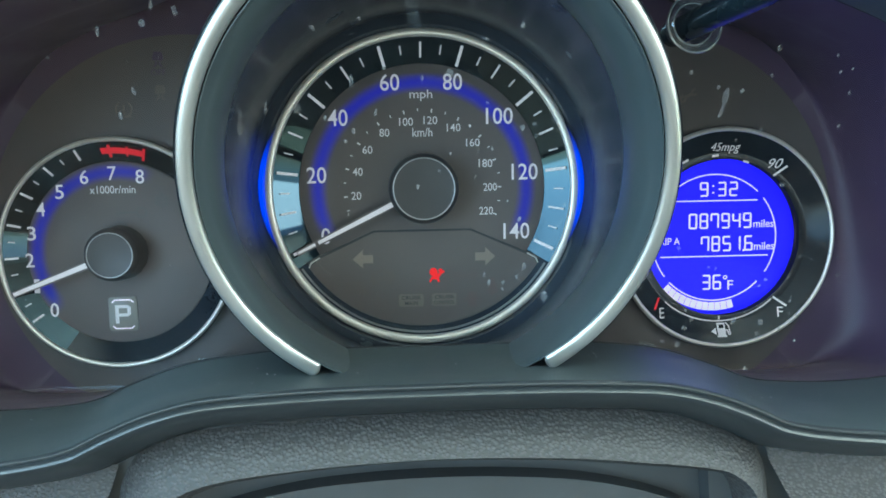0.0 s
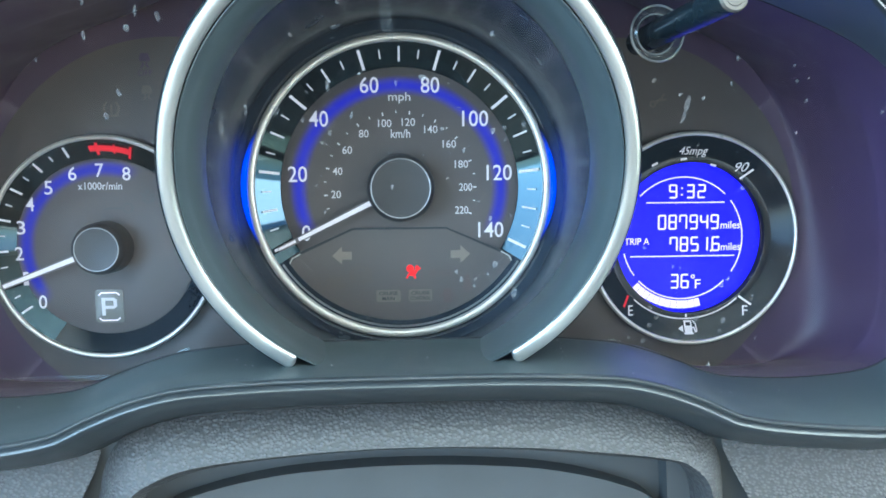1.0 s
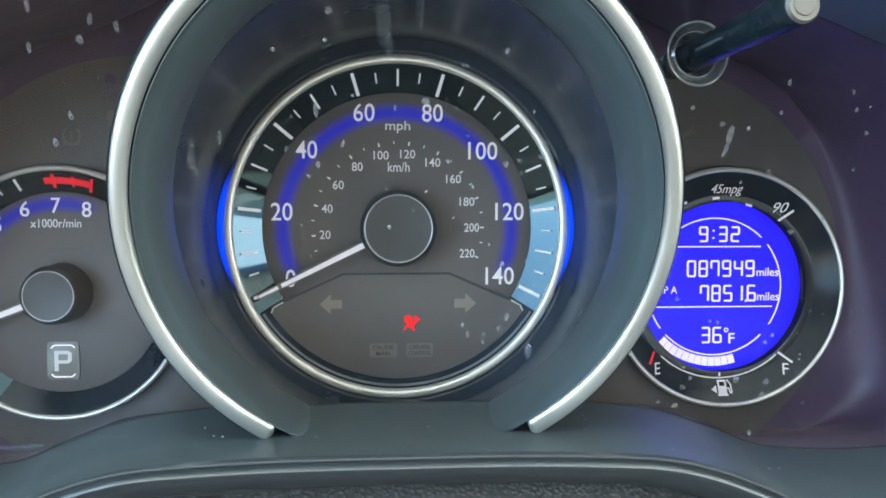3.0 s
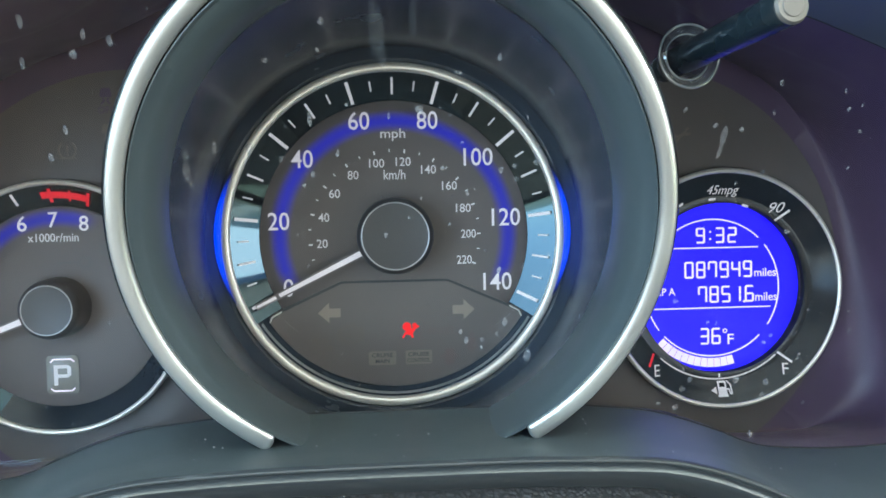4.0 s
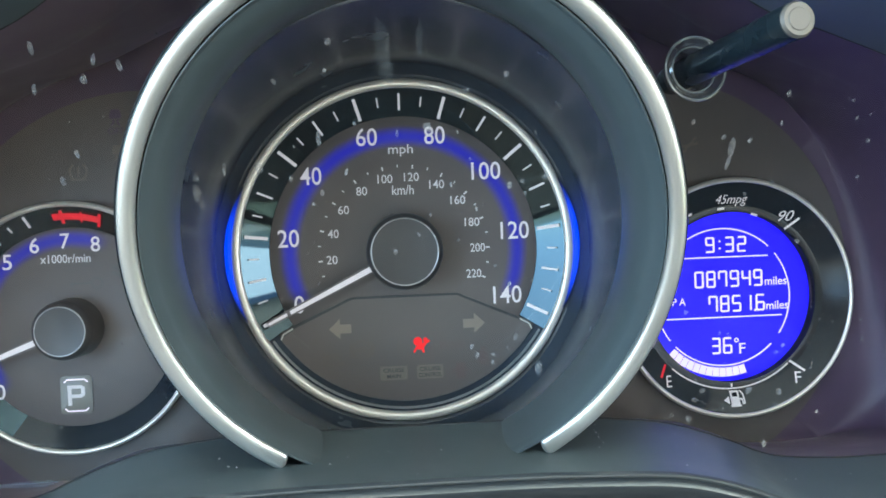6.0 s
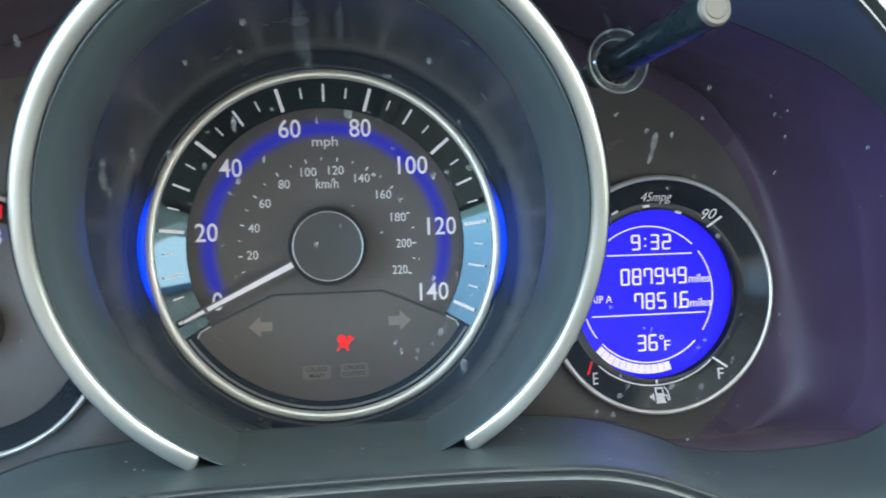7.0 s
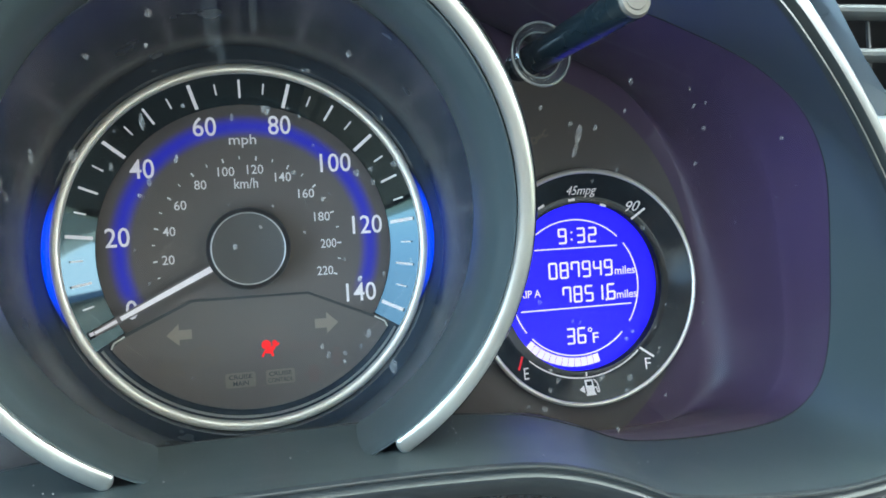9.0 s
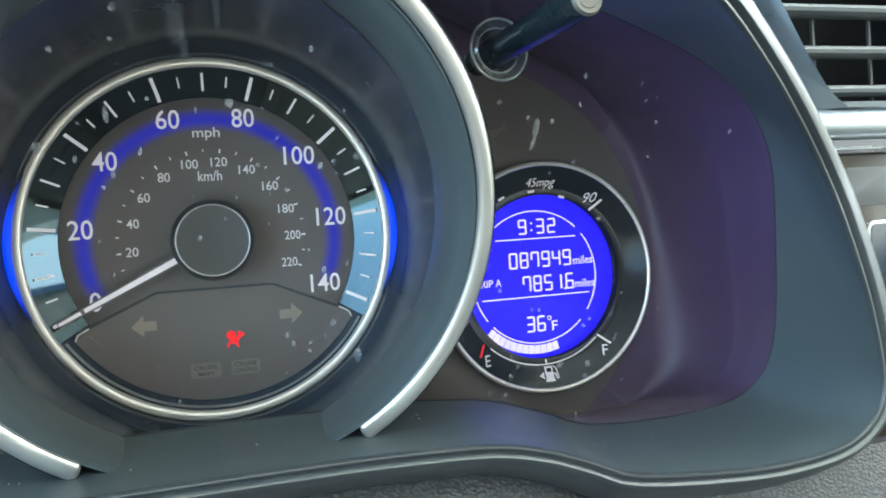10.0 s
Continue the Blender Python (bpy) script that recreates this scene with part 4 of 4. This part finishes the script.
# ---------------------------------------------------------------- clear lens and trip knob
lens = thing("lens_cover", (0, 45, -70), "clear plastic instrument lens with dust specks", "lens cover")
rows = []
for s in np.linspace(0, 1, 49):
    rows.append([P(x * s, lens_depth(x * s, 10 + (z - 10) * s) - 0.3, 10 + (z - 10) * s) for x, z in WINDOW])
bm = bmesh.new()
centre = bm.verts.new(rows[0][0])
vs = [[bm.verts.new(p) for p in r] for r in rows[1:]]
n = len(WINDOW)
for j in range(n):
    bm.faces.new((centre, vs[0][j], vs[0][(j + 1) % n]))
    for i in range(len(vs) - 1):
        bm.faces.new((vs[i][j], vs[i + 1][j], vs[i + 1][(j + 1) % n], vs[i][(j + 1) % n]))
sheet = part("clear_sheet", bm, M_LENS, lens)
sheet.visible_shadow = False

knob = thing("trip_reset_knob", (80, 60, 43), "black trip reset stalk with a silver end in a clear collar", "knob")
KB, KT = Vector((81.1, -50.0, 49.3)), Vector((86.6, -112.0, 50.7))


def tube(p0, p1, profile, n=28):
    """Turns (r, length) about the line from p0 to p1."""
    ax = (p1 - p0).normalized()
    u = ax.cross(Vector((0, 0, 1))).normalized()
    w = ax.cross(u)
    return grid([[p0 + ax * l + (u * math.cos(2 * math.pi * i / n) + w * math.sin(2 * math.pi * i / n)) * r for r, l in profile] for i in range(n)], True)


KL = (KT - KB).length
part("stalk", tube(KB, KT, [(0.01, 0), (4.2, 0), (4.2, KL - 1.5), (3.9, KL - 0.6)]), M_STALK, knob)
part("end_cap", tube(KB, KT, [(4.0, KL - 1.2), (4.1, KL - 0.5), (3.6, KL + 0.2), (2.6, KL + 0.1), (2.4, KL + 0.3), (0.01, KL + 0.3)]), M_KNOBEND, knob, "silver turned end")
collar = part("collar", tube(KB, KT, [(5.2, 6), (6.4, 11), (8.4, 14.2), (9.2, 15.4), (8.8, 16.0), (8.0, 15.4), (7.2, 14.4), (6.6, 14.8), (6.0, 14.0), (5.2, 11), (4.8, 6)]), M_COLLAR, knob, "clear moulded collar")
for r, l, q in ((8.8, 15.6, 0.42), (6.4, 14.4, 0.3)):
    part("collar_edge", tube(KB, KT, [(r + q * math.cos(t), l + q * math.sin(t)) for t in np.linspace(0, 2 * math.pi, 9)], 48), M_EDGE, collar, "bright edge of the clear collar")

# ---------------------------------------------------------------- lower dash
column = thing("column_shroud_panel", (0, 80, -110), "grey grained vinyl panel arching over the steering column", "dash panel")
# arch of vinyl
rows = []
TOPA = smooth_path([(-101, -112), (-97, -95), (-94, -83.5), (-87, -75), (-70, -70.4), (-40, -68.6), (0, -67.4), (38, -67.6), (64, -69.2), (84, -73), (97, -78.8), (104, -89), (106, -112)], 8)
BOTA = smooth_path([(-90, -116), (-87, -101), (-83, -94), (-75, -88.6), (-62, -84), (-34, -80.8), (0, -79.4), (37, -80.8), (62, -83.4), (79, -85.4), (88, -87.8), (95, -96), (97, -116)], 8)
for (x0, z0), (x1, z1) in zip(TOPA, BOTA):
    rows.append([P(x0 + (x1 - x0) * s, 72 + 13 * math.sin(s * math.pi * 0.5) - (4 * max(0, s - 0.85) / 0.15), z0 + (z1 - z0) * s) for s in (0, 0.05, 0.12, 0.25, 0.45, 0.65, 0.85, 0.95, 1.0)] + [P(x1 * 0.99, 72, z1 - 0.5), P(x1, 40, z1 - 0.5)])
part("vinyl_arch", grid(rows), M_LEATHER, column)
for s in (-1, 1):
    rows = []
    for k in range(13):
        q = 12.0 * k
        rows.append([P(s * (e + q), d, z) for e, d, z in (((103.5, 72, -80), (104.5, 74, -86), (107, 76.5, -92), (116, 82, -110), (136, 90, -150)) if s > 0 else ((95.5, 72, -80), (97, 74, -86), (99.5, 76.5, -92), (107, 82, -110), (124, 90, -150)))])
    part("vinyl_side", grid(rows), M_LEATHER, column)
    part("seam_strip", prism([(s * 86, -77), (s * 120, -77), (s * 146, -150), (s * 90, -150)], 60, 70), M_DASH, column, "dark seam between vinyl covers")
SHROUD = smooth_path([(-98, -126), (-80, -103), (-66, -96.4), (-44, -91.6), (-22, -89.6), (0, -89), (24, -89.8), (48, -92.2), (70, -97.6), (84, -105), (100, -128)], 6)
part("column_shroud", prism(SHROUD, 48, 70, 2.5), M_DASH, column)
part("gap_backing", prism([(-100, -78), (106, -78), (106, -150), (-100, -150)], 56, 62), M_DASH, column)

# ---------------------------------------------------------------- centre dash beside the binnacle
centre = thing("centre_dash", (260, 40, -60), "grey dash panel with silver strip beside the binnacle", "dash panel")
part("vent_surround", grid([[P(x, d, z) for x, d, z in row] for row in (
    [(176, 30, 110), (186, 44, 84), (193, 50, 71), (196, 46, 71)],
    [(190, 30, 92), (198, 44, 66), (204, 50, 51.4), (207, 46, 52)],
    [(200, 30, 60), (206, 44, 47), (212.8, 50, 39), (215, 46, 40.5)],
    [(206, 30, 36), (212, 46, 33), (220, 50, 33.6), (221, 46, 36)],
    [(240, 30, 26), (240, 46, 30), (240, 50, 33.2), (240, 46, 36)],
    [(330, 30, 26), (330, 46, 30), (330, 50, 33.2), (330, 46, 36)])]), M_SLAT, centre)
part("silver_strip", grid([[P(x, d, z) for d, z in [(40, 33.2)] + [(46 + 6 * math.sin(radians(15 * k)), 27.6 + 5.4 * math.cos(radians(15 * k))) for k in range(13)] + [(40, 22)]] for x in (204, 214, 240, 330)]), M_STRIP, centre, "satin silver trim strip")
part("dark_groove", prism([(204, 22.5), (330, 22.5), (330, 19.5), (204, 19.5)], 30, 45), M_GLOSS, centre)
part("lower_bead", grid([[P(x, d, z) for d, z in ((40, 19.6), (48, 19.4), (49, 18.4), (48, 17.2), (40, 17))] for x in (204, 214, 240, 330)]), M_SILVER, centre)
panel = part("gloss_panel", prism([(206, 17), (330, 17), (330, -90), (214, -90)], 36, 44, 1.0), M_PANEL, centre, "gloss black centre panel")
# raised block standing in for a blurred reflection on the gloss panel
part("panel_reflection_block", prism(rounded(221, -2, 245, 12, 2), 44, 46, 0.6), M_DASH, panel)
part("panel_screen_frame", prism(rounded(232, -60, 320, -8, 3), 44, 45.2, 0.4), M_SILVER, panel)
part("panel_screen", prism(rounded(233.2, -58.8, 319, -9.2, 2.5), 45.2, 45.6), M_GLOSS, panel)
part("panel_body", prism([(212, -90), (330, -90), (330, 34), (212, 34)], 0, 8), M_BLACK, centre)

vent = thing("air_vent", (260, 30, 36), "dark air vent with silver-edged slats in the dash", "air vent")
part("vent_box", prism([(190, 36), (330, 36), (330, 110), (190, 110)], -24, -22), M_BLACK, vent)
# duct walls added to keep windscreen light from entering behind the slats
part("vent_duct", join(prism([(176, 108), (334, 108), (334, 111), (176, 111)], -24, 40), prism([(331, 30), (334, 30), (334, 108), (331, 108)], -24, 40), prism([(190, 30), (331, 30), (331, 33), (190, 33)], -22, 36), prism([(186, 36), (189, 36), (178, 108), (175, 108)], -22, 34)), M_BLACK, vent, "dark duct walls added behind the slats to block light")
for z, x0 in ((86.0, 189), (70.5, 197), (55.4, 205), (41, 213)):
    part("slat", grid([[P(x, d, z + q) for d, q in ((32, 0.9), (39, 1.3), (42, 1.6), (43.4, 0.9), (43.8, 0), (43.2, -1.2), (41, -2.0), (32, -1.2))] for x in (x0, x0 + 40, 330)], False, True), M_SLAT, vent)
for x in (224, 250.7, 277, 304):
    part("blade", prism([(x, 38), (x + 0.9, 38), (x + 0.2, 70), (x - 0.7, 70)], 30, 31.2), M_DASH, vent)

# ---------------------------------------------------------------- dust on the lens, and crumbs on the shelf
rng = random.Random(7)


def speck(x, z, r, stretch, lean):
    d = lens_depth(x, z) + 0.15
    pts = []
    for i in range(9):
        a = 2 * math.pi * i / 9
        q = r * rng.uniform(0.7, 1.2)
        u, w = q * math.cos(a), q * stretch * math.sin(a)
        pts.append((x + u * math.cos(lean) - w * math.sin(lean), z + u * math.sin(lean) + w * math.cos(lean)))
    bm = bmesh.new()
    hi = bm.verts.new(P(x, d - 0.09, z))
    vs = [bm.verts.new(P(px, lens_depth(px, pz) + 0.03, pz)) for px, pz in pts]
    for i in range(9):
        bm.faces.new((hi, vs[i], vs[(i + 1) % 9]))
    return bm


UPPER_DUST = [(-94, 57.8, 0.9, 2.2), (-79.2, 55, 0.7, 2.0), (-73, 53.5, 0.9, 1.8), (-82.9, 50.5, 1.1, 1.2), (-96.1, 48.4, 0.7, 2), (-89.5, 32.1, 0.9, 1.3), (-95, 25, 0.8, 1.5), (-50.4, 27, 0.6, 2.6), (-58.4, 24.9, 0.9, 1.8), (-59.1, 20.6, 1.1, 2.2), (-58, 17.2, 0.7, 2.2), (-18.6, 57.9, 0.9, 1), (-20.1, 51.2, 0.6, 1), (-34, 48.9, 0.7, 1), (28.8, 49.1, 0.7, 1.3), (17.1, 45.6, 0.55, 1.1)]
RIGHT_DUST = [(83.6, 35.6, 0.8, 1), (93.4, 31, 0.8, 1), (101.5, 30, 0.75, 1), (96.5, 28.4, 1.1, 2.6), (95.9, 23.6, 0.8, 2.6), (109.9, 34.4, 0.6, 1.2), (131.2, 35, 0.55, 1.2), (136, 28.6, 0.6, 1.2), (135.6, 18.5, 0.5, 1.2), (102.9, 14.7, 0.6, 1.2), (121.9, -0.6, 1.0, 0.9), (129, 39.8, 0.5, 1.2), (110.6, 17.7, 0.6, 1.3), (110.1, 42.4, 0.8, 1.3), (160.8, 24.7, 0.6, 1.3), (89.4, -22.5, 1, 1), (101.3, -29.9, 0.6, 1.2), (147.4, -33.6, 0.7, 1.2)]
LOWER_DUST = [(122.7, -35, 0.7, 1.2), (120.8, -37.5, 0.8, 1), (133.4, -26.6, 0.6, 1.2), (94.5, -46.3, 0.9, 1), (97.4, -50, 1, 1), (95.1, -53.4, 1.1, 1), (113.3, -50.7, 1.1, 1.6), (123.4, -51.5, 0.9, 1.6), (122.7, -56.1, 1.1, 0.9), (93.2, -59.6, 1.3, 0.9), (87.1, -58.2, 0.8, 1), (119.3, -69.7, 0.8, 1.5), (136.4, -59.1, 0.6, 1.2), (34.1, -27.8, 0.9, 1.6), (31.6, -31.6, 0.6, 1.5), (41.9, -39.6, 1.3, 2.2), (20, -30.4, 0.7, 1.6), (21.9, -33.5, 0.7, 2), (26.9, -33.5, 0.7, 1.3), (26.8, -36.2, 0.6, 1.3), (31.8, -10.3, 0.7, 1.2), (38.9, -9.5, 0.6, 1.2)]
MIDDLE_DUST = [(-40.6, 26.7, 1.3, 1.4), (-23.3, 34.1, 0.7, 2.6), (7.2, 36.3, 1.4, 0.9), (-1.4, 34.8, 0.5, 2), (-16.1, 25.0, 0.6, 1.9), (-32.1, 23.8, 0.6, 1.9), (-13.1, 37.8, 0.6, 1), (-33.7, 48.8, 0.7, 1), (-20.1, 51.2, 0.6, 1), (18.4, 45.6, 0.6, 1), (29.2, 49.1, 0.65, 1), (-50.5, 26.0, 0.6, 2.6), (30.9, 19.7, 0.9, 1.1), (35.7, 17.0, 0.8, 1), (35.0, 20.7, 0.8, 1), (41.5, 21.7, 1, 1)]
INNER_DUST = [(42.2, 25.7, 0.45, 1), (7.7, 11.7, 0.5, 1), (-4.0, 12.7, 0.5, 1), (4.1, 6.2, 0.6, 1), (-3.1, 1.0, 0.6, 2), (16.1, 4.0, 0.5, 1), (13.9, 20.3, 0.7, 1), (19.3, 27.4, 0.5, 1), (21.3, 13.2, 0.5, 2), (27.4, -4.4, 0.6, 1), (31.6, -10.6, 0.7, 1.6), (-23.5, 19.3, 0.7, 1.6), (-26.3, 16.2, 0.6, 1), (-30.2, 32.1, 0.5, 1)]
specks = [speck(x, z, r, k, rng.uniform(-0.2, 0.2)) for x, z, r, k in UPPER_DUST + RIGHT_DUST + LOWER_DUST + MIDDLE_DUST + INNER_DUST]
for _ in range(150):
    x = rng.uniform(-175, 175)
    z = rng.uniform(-66, 62) * (1 if abs(x) < 120 else 0.7)
    if abs(x) < 70 and z < -48:
        continue
    specks.append(speck(x, z, rng.choice((0.15, 0.18, 0.22, 0.28, 0.4)), rng.uniform(1, 1.8), rng.uniform(-0.4, 0.4)))
for _ in range(16):
    specks.append(speck(rng.uniform(90, 150), rng.uniform(-62, -12), rng.choice((0.3, 0.4, 0.5)), rng.uniform(1, 1.5), rng.uniform(-0.4, 0.4)))
part("wiped_smear", join(speck(-4.5, 57, 2.0, 3.4, 0.02), speck(5.5, 58, 1.0, 5.0, 0.0), speck(-3.0, 50, 1.1, 3.2, 0.0)), M_SMEAR, lens, "faint wiped smear", smooth=False)
part("dust_specks", join(*specks), M_DUST, lens, "pale dust specks", smooth=False, kind="stuff")

crumbs = []
for _ in range(56):
    i = rng.choice(range(0, 60)) * rng.choice((1, -1))
    s = rng.uniform(0.08, 0.92)
    if rng.random() < 0.35:
        i, s = rng.choice((12, 13, 14, 15, -12, -13, -14, -15)), rng.uniform(0.05, 0.5)
    if RIM[i][1] > -50:
        continue
    r = rng.choice((0.08, 0.1, 0.12, 0.2))
    x, d, z = wall_point(i, s)
    x, z = x + rng.uniform(-1, 1), z + 0.05
    crumbs.append(prism([(x - r, z - r), (x + r * 1.3, z - r * 0.6), (x + r, z + r), (x - r * 0.6, z + r * 1.2)], d - r, d + r))
part("crumbs", join(*crumbs), M_CRUMB, binnacle, "pale crumbs and lint", smooth=False, kind="stuff")

# ---------------------------------------------------------------- cabin shell and the ground outside


def slab(name, pts, thickness, material, label, category):
    """A flat slab with the corner points given in metres."""
    bm = bmesh.new()
    vs = [bm.verts.new(p) for p in pts]
    f = bm.faces.new(vs)
    f.normal_update()
    nrm = f.normal.copy()
    g = bmesh.ops.extrude_face_region(bm, geom=[f])
    bmesh.ops.translate(bm, verts=[v for v in g["geom"] if isinstance(v, bmesh.types.BMVert)], vec=nrm * thickness)
    bmesh.ops.recalc_face_normals(bm, faces=bm.faces)
    me = bpy.data.meshes.new(name)
    bm.to_mesh(me)
    bm.free()
    me.materials.append(material)
    return tagged(new(name, me), label, category, kind="structure")


L, R, B, F_ = -0.46, 1.0, -2.3, 0.85
slab("floor", [(L, B, 0.3), (R, B, 0.3), (R, F_, 0.3), (L, F_, 0.3)], 0.03, M_CARPET, "dark carpeted cabin floor", "floor")
slab("ceiling", [(L, B, 1.5), (R, B, 1.5), (R, 0.05, 1.5), (L, 0.05, 1.5)], 0.03, M_CLOTH, "pale cloth cabin headliner", "ceiling")
slab("wall_left", [(L, B, 0.3), (L, F_, 0.3), (L, F_, 0.97), (L, B, 0.97)], 0.04, M_TRIM, "dark door trim", "door panel")
slab("wall_right", [(R, B, 0.3), (R, F_, 0.3), (R, F_, 0.97), (R, B, 0.97)], 0.04, M_TRIM, "dark door trim", "door panel")
# unseen panels and strips, added to give the mirror bands olive and dark reflections
for x, y in ((L, 0.0), (R - 0.035, 0.0)):
    slab("trim", [(x, -0.95, 0.72), (x, 0.3, 0.72), (x, 0.3, 0.925), (x, -0.95, 0.925)], 0.03, M_INSERT, "unseen olive-beige panel added on the door for reflections", "door panel")
    slab("trim", [(x, -0.95, 0.945), (x, 0.5, 0.945), (x, 0.5, 0.985), (x, -0.95, 0.985)], 0.03, M_BLACK, "unseen black strip added along the window for reflections", "window sill")
    slab("trim", [(x, -0.13, 0.985), (x, -0.09, 0.985), (x, -0.16, 1.5), (x, -0.20, 1.5)], 0.03, M_BLACK, "unseen black upright added in the window for reflections", "window divider")
slab("wall_rear", [(L, B, 0.3), (R, B, 0.3), (R, B, 1.0), (L, B, 1.0)], 0.04, M_TRIM, "dark trim behind the seats", "wall")
# unseen slab, added to keep a line of bright sky off the lens
slab("rear_sky_blocker", [(L, B, 1.28), (R, B, 1.28), (R, B, 1.5), (L, B, 1.5)], 0.04, M_CLOTH, "unseen pale slab added over the rear window to block sky", "wall")
slab("wall_front", [(L, F_, 0.3), (R, F_, 0.3), (R, F_, 1.0), (L, F_, 1.0)], 0.04, M_TRIM, "dark firewall trim", "wall")
slab("dash_top", [(L, 0.10, 1.03), (R, 0.10, 1.03), (R, F_, 1.0), (L, F_, 1.0)], 0.02, M_DASH, "dark grained dash top", "dash")
slab("dash_front", [(L, 0.06, 0.55), (R, 0.06, 0.55), (R, 0.10, 1.03), (L, 0.10, 1.03)], -0.02, M_DASH, "dark dash front behind the panels", "dash")
for s, x in (("left", L), ("right", R)):
    slab("pillar_" + s, [(x, -1.0, 1.0), (x, -0.9, 1.0), (x, -0.9, 1.5), (x, -1.0, 1.5)], 0.04, M_CLOTH, "pale door pillar trim", "pillar")
    slab("pillar_" + s, [(x, 0.78, 1.0), (x, F_, 1.0), (x, 0.05, 1.5), (x, -0.02, 1.5)], 0.04, M_CLOTH, "pale windscreen pillar trim", "pillar")
for s, x in (("left", L), ("right", R)):
    slab("wall_" + s + "_rear", [(x, B, 0.97), (x, -1.95, 0.97), (x, -2.05, 1.42), (x, B, 1.42)], 0.04, M_CLOTH, "pale rear side trim", "wall")
    slab("wall_" + s + "_rail", [(x, B, 1.42), (x, -1.0, 1.42), (x, -1.0, 1.5), (x, B, 1.5)], 0.04, M_CLOTH, "pale trim over the rear door window", "wall")
slab("ground", [(-2000, -2000, 0), (2000, -2000, 0), (2000, 2000, 0), (-2000, 2000, 0)], -0.2, M_GROUND, "grey asphalt ground outside the car", "ground")
